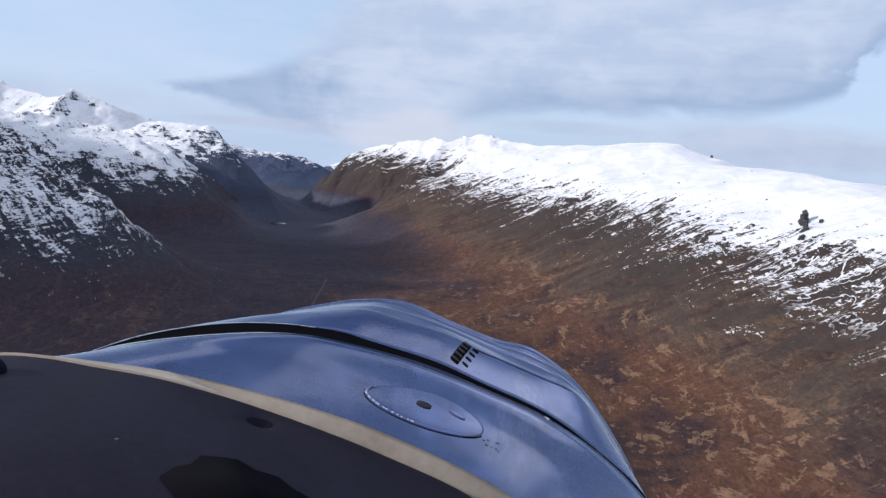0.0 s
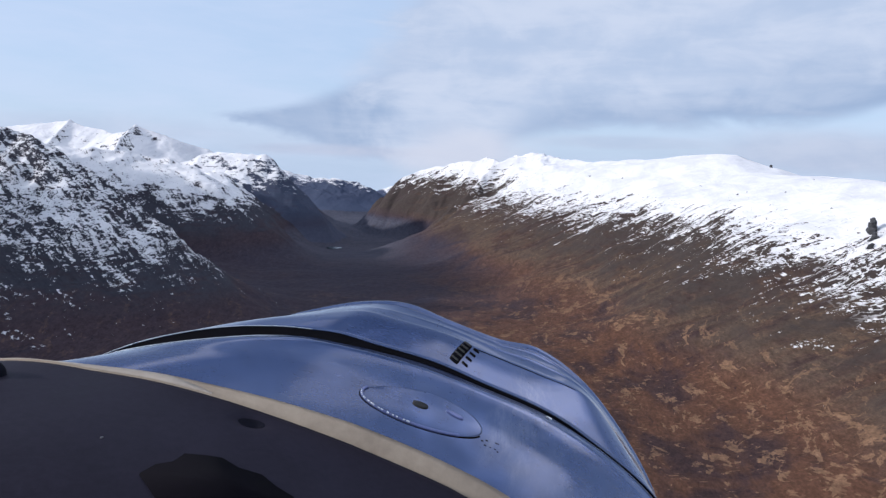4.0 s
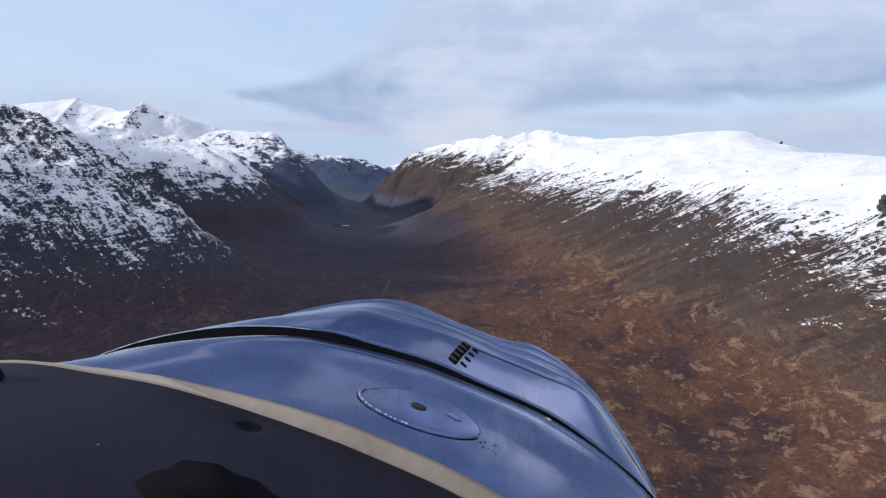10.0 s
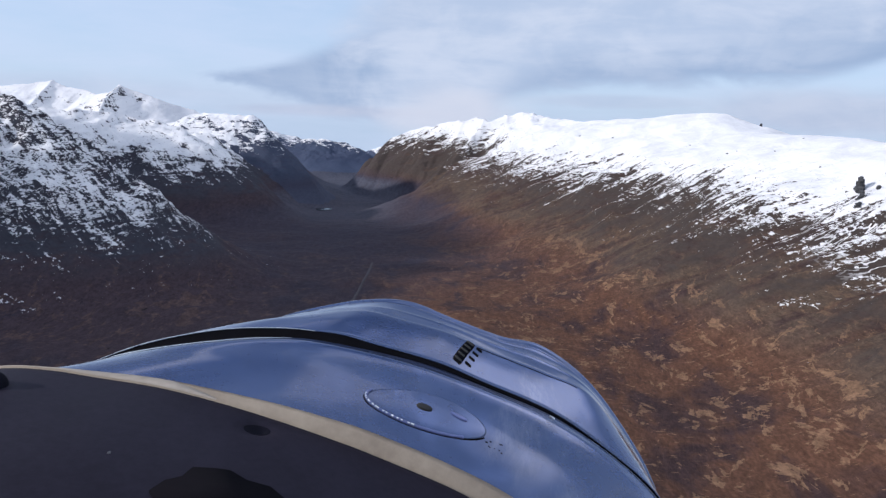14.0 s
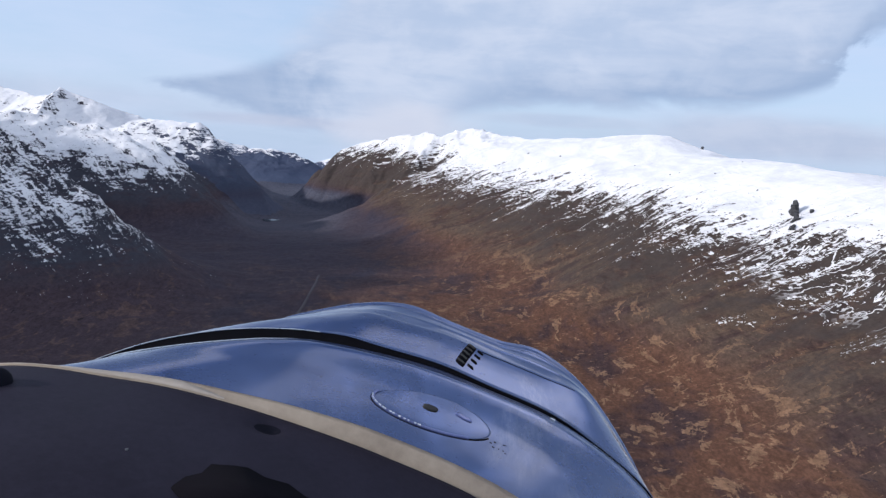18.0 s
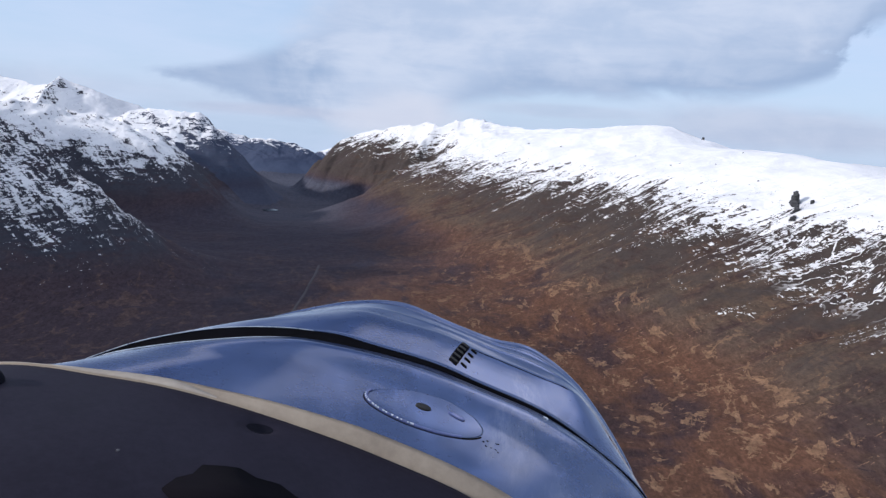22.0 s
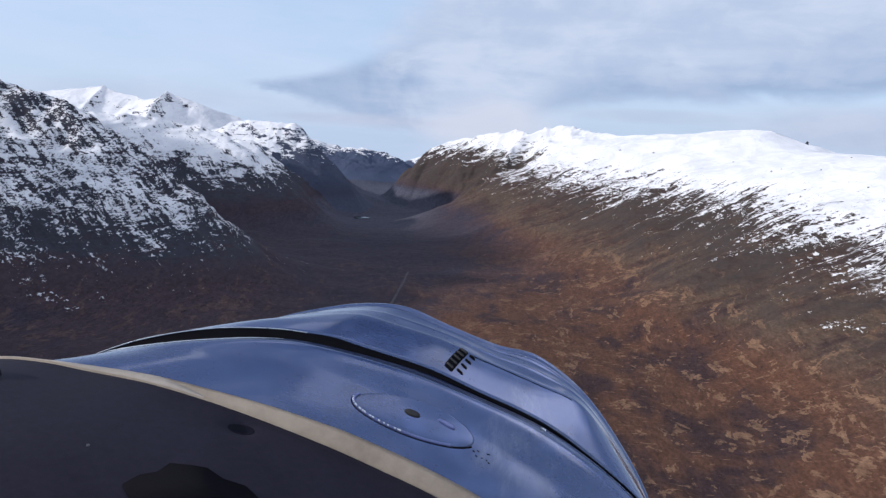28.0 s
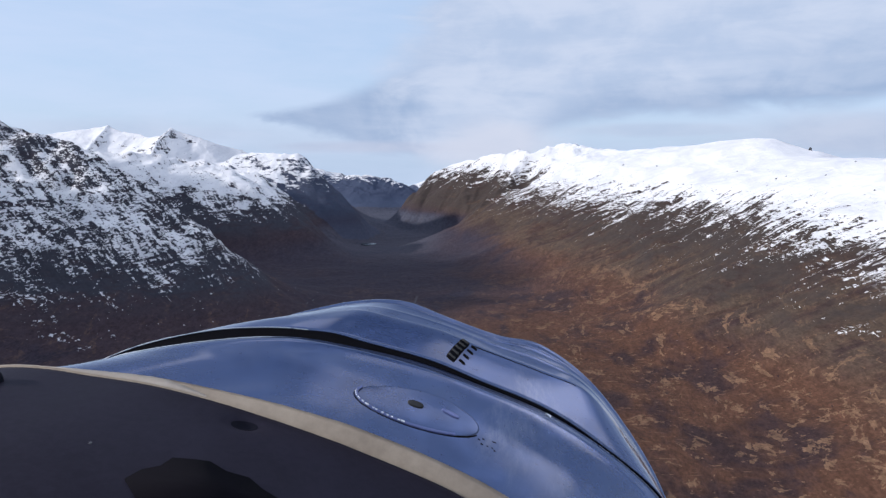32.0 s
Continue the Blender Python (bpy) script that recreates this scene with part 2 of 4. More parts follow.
    col = n.mix(n.math("MULTIPLY", n.math("MULTIPLY", west_floor, 0.75), n.math("MAXIMUM", n.step(z, 70.0, 25.0), n.step(x, -230.0, -380.0))), col, hazy_peat)
    col = n.mix(n.math("MULTIPLY", n.math("MULTIPLY", n.step(y, 950.0, 1500.0, 0.0, 0.75), n.math("MULTIPLY", n.step(z, 48.0, 14.0), n.step(x, 120.0, -120.0, 0.25, 1.0))), n.step(wide, 0.70, 0.42, 0.55, 1.0)), col, hazy_peat)
    # blue haze painted into the floor at the head of the glen
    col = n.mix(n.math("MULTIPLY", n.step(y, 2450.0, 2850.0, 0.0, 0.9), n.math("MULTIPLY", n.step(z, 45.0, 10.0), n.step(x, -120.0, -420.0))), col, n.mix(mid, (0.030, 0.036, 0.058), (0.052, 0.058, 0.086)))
    # a paler grey-blue haze in the floor's colour along the glen
    floor_haze = n.math("MULTIPLY", n.step(y, 1650.0, 2150.0), n.math("MULTIPLY", n.step(x, -180.0, -330.0), n.step(z, 40.0, 8.0)))
    col = n.mix(n.math("MULTIPLY", floor_haze, 0.6), col, n.mix(mid, (0.058, 0.060, 0.080), (0.098, 0.098, 0.120)))
    # pale grass: sharp-edged clearings, old watercourses and thin flecks on the low moor
    course = n.math("ABSOLUTE", n.math("SUBTRACT", n.noise(n.scaled(p, (1.0, 0.55, 1.0)), 0.014, 5.0, 0.60, 0.9), 0.5))
    clear = n.math("ADD", n.noise(n.scaled(p, (1.0, 0.55, 0.4)), 0.046, 7.0, 0.68, 0.35), n.step(course, 0.035, 0.0, 0.0, 0.10))
    clear = n.math("ADD", clear, n.math("MULTIPLY", n.math("SUBTRACT", wide, 0.5), 0.25))
    low_moor = n.math("MULTIPLY", n.step(y, 1800.0, 950.0, 0.2, 1.0), n.step(x, -140.0, 120.0, 0.25, 1.0))
    low_moor = n.math("MULTIPLY", low_moor, n.step(z, 90.0, 40.0, 0.3, 1.0))
    col = n.mix(n.math("MULTIPLY", n.math("MULTIPLY", n.step(clear, 0.590, 0.622, 0.0, 0.72), n.step(small, 0.34, 0.54, 0.40, 1.0)), low_moor), col, straw)
    fleck = n.noise(n.scaled(p, (0.32, 1.0, 0.5)), 0.19, 5.0, 0.66, 0.3)
    col = n.mix(n.math("MULTIPLY", n.step(fleck, 0.61, 0.67, 0.0, 0.7), low_moor), col, straw)
    col = n.mix(n.math("MULTIPLY", n.step(small, 0.37, 0.29, 0.0, 0.8), n.step(z, 80.0, 40.0, 0.4, 1.0)), col, (0.020, 0.016, 0.018))
    shade_of = n.step(n.noise(n.scaled(p, (0.8, 0.4, 1.0)), 0.16, 7.0, 0.74, 0.3), 0.33, 0.67, 0.72, 1.14)
    col = n.mix(1.0, col, n.join(shade_of, shade_of, shade_of), "MULTIPLY")
    # rock
    rock = n.mix(n.noise(p, 0.12, 6.0, 0.7), *stone)
    sheer = n.step(steep, 0.92, 0.70)
    bare = n.math("ADD", sheer, n.step(z, line * 0.45, line, 0.0, bald), clamp=True)
    bare = n.math("MULTIPLY", n.math("MULTIPLY", bare, n.step(ledge, 0.33, 0.52, 0.4, 1.0)), n.step(z, 26.0, 70.0))
    col = n.mix(bare, col, rock)
    # far is the share of blue haze mixed into the base colour
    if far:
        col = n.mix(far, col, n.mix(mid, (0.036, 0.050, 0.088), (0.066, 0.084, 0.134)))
    # snow lies by height, off the sheer faces, and in drifts along the slopes
    edge_z = n.math("SUBTRACT", z, line)
    if high_line:
        edge_z = n.math("SUBTRACT", edge_z, n.step(y, high_line[0], high_line[1], 0.0, high_line[2]))
    s = n.math("DIVIDE", edge_z, soft)
    rim = n.step(s, 3.2, 1.2, 0.35, 1.0) if cap > 1.2 else 1.0
    breaks = n.math("MULTIPLY", n.math("SUBTRACT", gully, 0.5), streak)
    breaks = n.math("ADD", breaks, n.math("MULTIPLY", n.math("SUBTRACT", gully2, 0.5), streak * 0.8))
    breaks = n.math("ADD", breaks, n.math("MULTIPLY", n.math("SUBTRACT", crack, 0.5), rubble))
    breaks = n.math("ADD", breaks, n.math("MULTIPLY", n.math("SUBTRACT", ledge, 0.5), crag * 2.0))
    breaks = n.math("ADD", breaks, n.math("MULTIPLY", n.math("SUBTRACT", wide, 0.5), 0.9))
    s = n.math("ADD", n.math("MINIMUM", s, cap), n.math("MULTIPLY", breaks, rim))
    s = n.math("SUBTRACT", s, n.math("MULTIPLY", sheer, n.math("MULTIPLY_ADD", crack, cliff * 1.6, cliff * 0.2)))
    # old drifts left lower down on the eastern hillside
    drifts = n.noise(n.scaled(p, (0.55, 0.8, 1.0)), 0.085, 5.0, 0.68, 0.5)
    left_over = n.math("MULTIPLY", n.step(n.math("ADD", drifts, n.step(z, 40.0, 120.0, -0.075, 0.02)), 0.662, 0.686), n.step(x, 150.0, 300.0))
    # snow lying in the branching stream beds under the outcrop
    beds = n.noise(n.join(along(a), n.math("MULTIPLY", along(r), 0.5), n.math("MULTIPLY", along(c), 0.5)), 0.024, 4.0, 0.6, 0.5)
    thread = n.step(n.math("ABSOLUTE", n.math("SUBTRACT", beds, 0.5)), 0.016, 0.008)
    thread = n.math("MULTIPLY", thread, n.math("MULTIPLY", n.step(crack, 0.36, 0.46), n.math("MULTIPLY", n.step(x, 390.0, 450.0), n.step(y, 1040.0, 960.0))))
    left_over = n.math("MAXIMUM", left_over, n.math("MULTIPLY", thread, n.step(z, 90.0, 114.0)))
    snow = n.math("MAXIMUM", n.step(s, -0.06, 0.12), left_over)
    # old snow: wind crust, thin places that let the ground through
    crust = n.noise(n.scaled(p, (1.0, 0.35, 1.0)), 0.022, 6.0, 0.62, 0.6)
    white = n.mix(n.step(crust, 0.30, 0.66), (0.600, 0.602, 0.618), (0.745, 0.738, 0.735))
    col = n.mix(snow, col, white)
    n.put(b.inputs["Base Color"], col)
    n.put(b.inputs["Roughness"], n.math("MULTIPLY_ADD", snow, -0.25, 0.95))
    b.inputs["Specular IOR Level"].default_value = 0.12
    high = n.step(z, 25.0, 80.0)
    h = n.math("ADD", n.math("MULTIPLY", n.math("MULTIPLY", ledge, high), 5.0), n.math("MULTIPLY", small, 1.6))
    h = n.math("ADD", h, n.math("MULTIPLY", tuft, 0.35))
    h = n.math("ADD", h, n.math("MULTIPLY", n.math("MULTIPLY", n.math("ADD", gully, n.math("MULTIPLY", gully2, 2.0)), high), 4.0))
    h = n.math("ADD", h, n.math("MULTIPLY", n.math("MULTIPLY", crack, high), 2.0))
    h = n.math("MULTIPLY", h, n.step(snow, 0.0, 1.0, 1.0, 0.55))
    h = n.math("ADD", h, n.math("MULTIPLY", n.math("MULTIPLY", crust, snow), 5.0))
    bump(n, b, h, 0.75, 1.0)
    return m


def paint_material(name, dark, pale, rough=0.26, metal=0.4, coat=1.0):
    m, n, b = material(name)
    p = n.node("ShaderNodeTexCoord").outputs["Object"]
    cloud = n.noise(p, 5.0, 5.0, 0.6)
    grain = n.noise(n.scaled(p, (1.0, 4.0, 1.0)), 70.0, 4.0, 0.7)
    # chalky weathering, broken by fine scratches, with a painted sheen down the cowl's middle
    across = n.xyz(p)[0]
    sheen_belt = n.math("MULTIPLY", n.step(across, 0.0, 0.12), n.step(across, 0.27, 0.15))
    bleach_sheen = n.math("ADD", n.math("MULTIPLY_ADD", sheen_belt, 0.28, -0.22), n.noise(p, 7.0, 6.0, 0.65, 0.4))
    scratch = n.noise(n.scaled(p, (1.0, 0.16, 0.3)), 150.0, 5.0, 0.75)
    chalk_sheen = n.math("MULTIPLY", n.step(bleach_sheen, 0.44, 0.66), n.step(scratch, 0.36, 0.62, 0.35, 1.0))
    n.put(b.inputs["Base Color"], n.mix(n.math("MULTIPLY", chalk_sheen, 0.22), n.mix(cloud, dark, pale), (0.33, 0.35, 0.42)))
    b.inputs["Specular IOR Level"].default_value = 0.25
    r = n.math("ADD", n.math("MULTIPLY", cloud, 0.16), n.math("MULTIPLY", grain, 0.14))
    n.put(b.inputs["Roughness"], n.math("ADD", r, rough - 0.16))
    n.put(b.inputs["Coat Roughness"], n.math("MULTIPLY_ADD", scratch, 0.16, 0.02))
    b.inputs["Metallic"].default_value = metal
    b.inputs["Coat Weight"].default_value = coat
    b.inputs["Coat IOR"].default_value = 1.7
    h = n.math("ADD", n.math("MULTIPLY", n.noise(p, 8.0, 2.0), 0.8), n.math("MULTIPLY", grain, 0.015))
    h = n.math("ADD", h, n.math("MULTIPLY", n.noise(p, 2.2, 2.0), 3.0))
    bump(n, b, h, 0.5, 0.03)
    return m


def plain_material(name, a, c, scale, rough, metal=0.0, relief=0.15, far=0.004):
    m, n, b = material(name)
    p = n.node("ShaderNodeTexCoord").outputs["Object"]
    f = n.noise(p, scale, 6.0, 0.62)
    g = n.noise(p, scale * 9.0, 4.0, 0.65)
    k = n.math("ADD", n.math("MULTIPLY", f, 0.65), n.math("MULTIPLY", g, 0.35))
    n.put(b.inputs["Base Color"], n.mix(n.step(k, 0.3, 0.7), a, c))
    n.put(b.inputs["Roughness"], n.math("MULTIPLY_ADD", f, 0.25, rough - 0.12))
    b.inputs["Metallic"].default_value = metal
    bump(n, b, k, relief, far)
    return m


DRIFT = (-0.88, 0.10, -0.46)
LANDS = (
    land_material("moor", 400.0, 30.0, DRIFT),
    land_material("near_mountain", 108.0, 58.0, (0.72, -0.30, -0.62), streak=4.2, rubble=6.5, crag=1.5, cliff=0.45, grain=0.14, cap=0.30),
    land_material("middle_hill", 104.0, 45.0, (0.62, -0.45, -0.62), streak=3.2, rubble=4.0, crag=1.7, cliff=0.7, grain=0.10, cap=0.85),
    # the bluff's blue-grey stone and its far share imitate haze
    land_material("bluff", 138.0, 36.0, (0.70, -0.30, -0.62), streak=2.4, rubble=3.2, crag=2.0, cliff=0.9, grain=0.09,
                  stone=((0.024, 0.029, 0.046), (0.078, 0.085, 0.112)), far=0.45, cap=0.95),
    land_material("high_peak", 100.0, 60.0, (0.70, -0.40, -0.60), streak=1.8, rubble=1.2, crag=1.3, cliff=0.85, grain=0.07, cap=1.0),
    # both far ranges are tinted blue for haze
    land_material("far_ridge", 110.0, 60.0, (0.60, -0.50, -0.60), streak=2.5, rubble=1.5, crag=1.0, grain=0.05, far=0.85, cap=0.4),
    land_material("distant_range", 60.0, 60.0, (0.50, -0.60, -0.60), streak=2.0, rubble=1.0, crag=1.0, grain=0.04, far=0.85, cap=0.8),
    land_material("eastern_hill", 136.0, 52.0, DRIFT, streak=4.0, rubble=4.6, crag=1.2, cliff=0.6, grain=0.15, high_line=(2150.0, 2450.0, 22.0), reach=0.27,
                  bald=0.3, stone=((0.024, 0.020, 0.020), (0.082, 0.064, 0.055))),
)
WORN_BLUE = paint_material("worn_blue_paint", (0.060, 0.080, 0.200), (0.110, 0.135, 0.300), 0.36, 0.4, 0.8)
DULL = plain_material("dull_grey_metal", (0.06, 0.06, 0.065), (0.10, 0.10, 0.11), 60.0, 0.6, 0.2)
PATCH_BLACK = plain_material("matt_black_patch", (0.0016, 0.0010, 0.0024), (0.0034, 0.0024, 0.0048), 60.0, 0.98)
PATCH_BLACK.node_tree.nodes["Principled BSDF"].inputs["Specular IOR Level"].default_value = 0.1
BLUE = paint_material("blue_aircraft_paint", (0.027, 0.050, 0.135), (0.060, 0.094, 0.212), 0.30, 0.65, 1.0)
# darker version of the cowl's blue, for the shade on the rolled edge
NAVY = paint_material("navy_edge_shade", (0.010, 0.017, 0.050), (0.020, 0.030, 0.075), 0.42, 0.5, 0.25)
TAPE = plain_material("aged_cream_sealing_tape", (0.205, 0.158, 0.112), (0.345, 0.280, 0.205), 4.5, 0.6)
PALE_TAPE = plain_material("pale_cream_tape", (0.27, 0.225, 0.175), (0.40, 0.345, 0.28), 6.0, 0.6)
DASH = plain_material("black_grained_coaming", (0.0112, 0.0090, 0.0158), (0.0198, 0.0172, 0.0278), 9.0, 0.62)
DASH.node_tree.nodes["Principled BSDF"].inputs["Specular IOR Level"].default_value = 0.12
SOFT = plain_material("soft_black", (0.0025, 0.0025, 0.0055), (0.0045, 0.0045, 0.0095), 20.0, 0.75)
SOFT.node_tree.nodes["Principled BSDF"].inputs["Specular IOR Level"].default_value = 0.1
FLAT_BLACK = plain_material("dark_gap_interior", (0.0020, 0.0020, 0.0032), (0.0045, 0.0045, 0.0070), 20.0, 0.9)
FLAT_BLACK.node_tree.nodes["Principled BSDF"].inputs["Specular IOR Level"].default_value = 0.08
RUBBER = plain_material("black_rubber", (0.006, 0.006, 0.007), (0.014, 0.014, 0.015), 30.0, 0.7)
METAL = plain_material("worn_bare_metal_edge", (0.50, 0.53, 0.57), (0.78, 0.80, 0.83), 40.0, 0.30, 0.9)
ROAD = plain_material("pale_worn_asphalt", (0.036, 0.030, 0.035), (0.062, 0.050, 0.052), 0.3, 0.95)
WATER = plain_material("still_dark_water", (0.02, 0.03, 0.035), (0.03, 0.04, 0.045), 0.05, 0.16)
CRAG = plain_material("dark_wet_rock", (0.022, 0.024, 0.028), (0.075, 0.075, 0.08), 0.25, 0.9, 0.0, 0.6, 0.6)

# ---------------------------------------------------------------- the land


def lattice(ix, iy, seed):
    """Repeatable random numbers from -1 to 1 on whole-number places."""
    n = (ix * 374761393 + iy * 668265263 + seed * 974711) & 0x7FFFFFFF
    n = ((n ^ (n >> 13)) * 1274126177) & 0x7FFFFFFF
    n = n ^ (n >> 16)
    return (n & 0xFFFF) / 32767.5 - 1.0


def swell(x, y, seed):
    ix, iy = np.floor(x).astype(np.int64), np.floor(y).astype(np.int64)
    fx, fy = x - ix, y - iy
    sx, sy = fx * fx * (3 - 2 * fx), fy * fy * (3 - 2 * fy)
    a, b = lattice(ix, iy, seed), lattice(ix + 1, iy, seed)
    c, d = lattice(ix, iy + 1, seed), lattice(ix + 1, iy + 1, seed)
    return (a * (1 - sx) + b * sx) * (1 - sy) + (c * (1 - sx) + d * sx) * sy


def rough_land(x, y, size, octaves, seed, ridged=False):
    out, amp, f = np.zeros_like(x), 1.0, 1.0 / size
    for o in range(octaves):
        ca, sa = math.cos(0.6 * o), math.sin(0.6 * o)
        v = swell((x * ca - y * sa) * f + 17.3 * o, (x * sa + y * ca) * f - 9.1 * o, seed + o)
        out += amp * ((1 - 2 * np.abs(v)) if ridged else v)
        amp, f = amp * 0.5, f * 2.0
    return out


# each ridge: the mountain it belongs to, the form of its flanks and crest points (x, y, height, reach)
RIDGES = []
# four ridges out of view, added to throw shade over the glen
RIDGES.append((1, "alp", [(-1080, 250, 300, 240), (-1050, 420, 330, 230), (-1030, 600, 338, 220), (-1000, 800, 338, 200), (-990, 960, 330, 180)]))
RIDGES.append((1, "alp", [(-2500, 1600, 640, 700), (-1700, 1560, 560, 460), (-1430, 1500, 470, 400)]))
RIDGES.append((1, "alp", [(-1575, 1770, 470, 210), (-1550, 1680, 470, 300), (-1480, 1500, 470, 420), (-1500, 1300, 455, 420), (-1520, 1100, 448, 420), (-1550, 850, 435, 540), (-1500, 480, 415, 540), (-1400, -300, 340, 520)]))
RIDGES.append((1, "alp", [(-2050, 1270, 800, 600), (-2050, 900, 815, 600)]))
RIDGES.append((4, "alp", [(-1351, 2734, 334, 300), (-1345, 2620, 300, 240), (-1330, 2500, 215, 240)]))
RIDGES.append((4, "alp", [(-1722, 2932, 338, 360), (-1715, 2800, 280, 300), (-1690, 2650, 210, 260)]))
RIDGES.append((7, "alp", [(165, 2466, 272, 300), (60, 2490, 256, 260), (-6, 2480, 226, 230), (-49, 2440, 172, 215), (-98, 2378, 112, 200), (-154, 2295, 74, 185), (-229, 2188, 38, 170), (-300, 2070, 12, 120)]))
RIDGES.append((4, "alp", [(-2600, 2800, 330, 900), (-2221, 2833, 318, 850), (-1980, 2886, 318, 800), (-1722, 2932, 346, 700), (-1567, 2904, 312, 600),
                  (-1479, 2838, 308, 600), (-1351, 2734, 336, 520), (-1213, 2744, 297, 600), (-1099, 2791, 262, 600), (-972, 2785, 212, 560)]))
RIDGES.append((2, "hill", [(-2000, 1950, 262, 640), (-1616, 1908, 252, 620), (-1438, 1921, 252, 620), (-1245, 1934, 244, 600), (-1089, 1969, 243, 560),
                  (-1018, 2006, 240, 540), (-911, 2002, 222, 480), (-816, 1989, 193, 420), (-727, 1949, 142, 360)]))
# hidden behind the hill before it, added to lengthen the floor's shade
RIDGES.append((2, "hill", [(-1250, 2260, 228, 420), (-1000, 2250, 220, 380), (-820, 2230, 180, 300)]))
RIDGES.append((3, "crag", [(-1150, 2600, 190, 520), (-1043, 2545, 212, 500), (-957, 2525, 242, 440), (-856, 2508, 243, 380), (-772, 2483, 244, 260),
                  (-722, 2447, 205, 225), (-690, 2428, 140, 190)]))
# points west of x = -1100 are unseen, set to shade the floor
RIDGES.append((1, "alp", [(-2300, 1100, 640, 700), (-1900, 1120, 585, 680), (-1500, 1120, 470, 640), (-1180, 1100, 380, 600), (-1006, 1112, 338, 560), (-918, 1122, 314, 520), (-826, 1130, 289, 480), (-741, 1128, 266, 440),
                  (-668, 1115, 237, 400), (-621, 1119, 208, 360), (-569, 1113, 176, 320), (-505, 1089, 142, 260), (-455, 1061, 90, 200)]))
RIDGES.append((5, "hill", [(-1700, 4060, 230, 700), (-1417, 4060, 206, 640), (-1165, 4035, 170, 560), (-998, 3977, 126, 500), (-834, 3912, 123, 440),
                  (-681, 3891, 106, 320), (-600, 3866, 62, 220)]))
RIDGES.append((6, "alp", [(-900, 4600, 50, 500), (-693, 4600, 68, 500), (-625, 4600, 88, 450), (-455, 4600, 116, 450), (-248, 4600, 138, 500), (300, 4600, 150, 500)]))
RIDGES.append((7, "hill", [(-545, 2949, 12, 90), (-427, 2949, 96, 150), (-336, 2931, 172, 210), (-223, 2891, 217, 250), (-110, 2798, 236, 280),
                  (16, 2700, 248, 290), (104, 2561, 272, 280), (135, 2512, 276, 300), (165, 2466, 275, 420), (205, 2411, 260, 520), (288, 2282, 263, 660), (424, 2108, 279, 700),
                  (544, 1873, 297, 720), (575, 1806, 294, 720), (594, 1772, 266, 720), (640, 1700, 254, 720)]))
RIDGES.append((7, "dome", [(620, 1740, 254, 640), (560, 1565, 252, 620), (592, 1383, 249, 600), (612, 1205, 244, 580), (640, 1060, 238, 560), (655, 930, 227, 540),
                  (670, 800, 217, 520), (690, 640, 215, 520), (760, 400, 210, 520), (900, 100, 200, 520), (1000, -300, 170, 500)]))


def flank(form, u):
    u = np.clip(u, 0, 1)
    if form == "alp":
        return (1 - u) ** 1.45
    if form == "crag":
        return np.where(u < 0.10, 1 - u * 0.6, 0.94 * np.clip(1 - (u - 0.10) / 0.90, 0, 1) ** 1.15)
    if form == "dome":
        return 0.5 + 0.5 * np.cos(np.pi * u ** 0.92)
    return 0.35 * (0.5 + 0.5 * np.cos(np.pi * u)) + 0.65 * (1 - u) ** 1.25


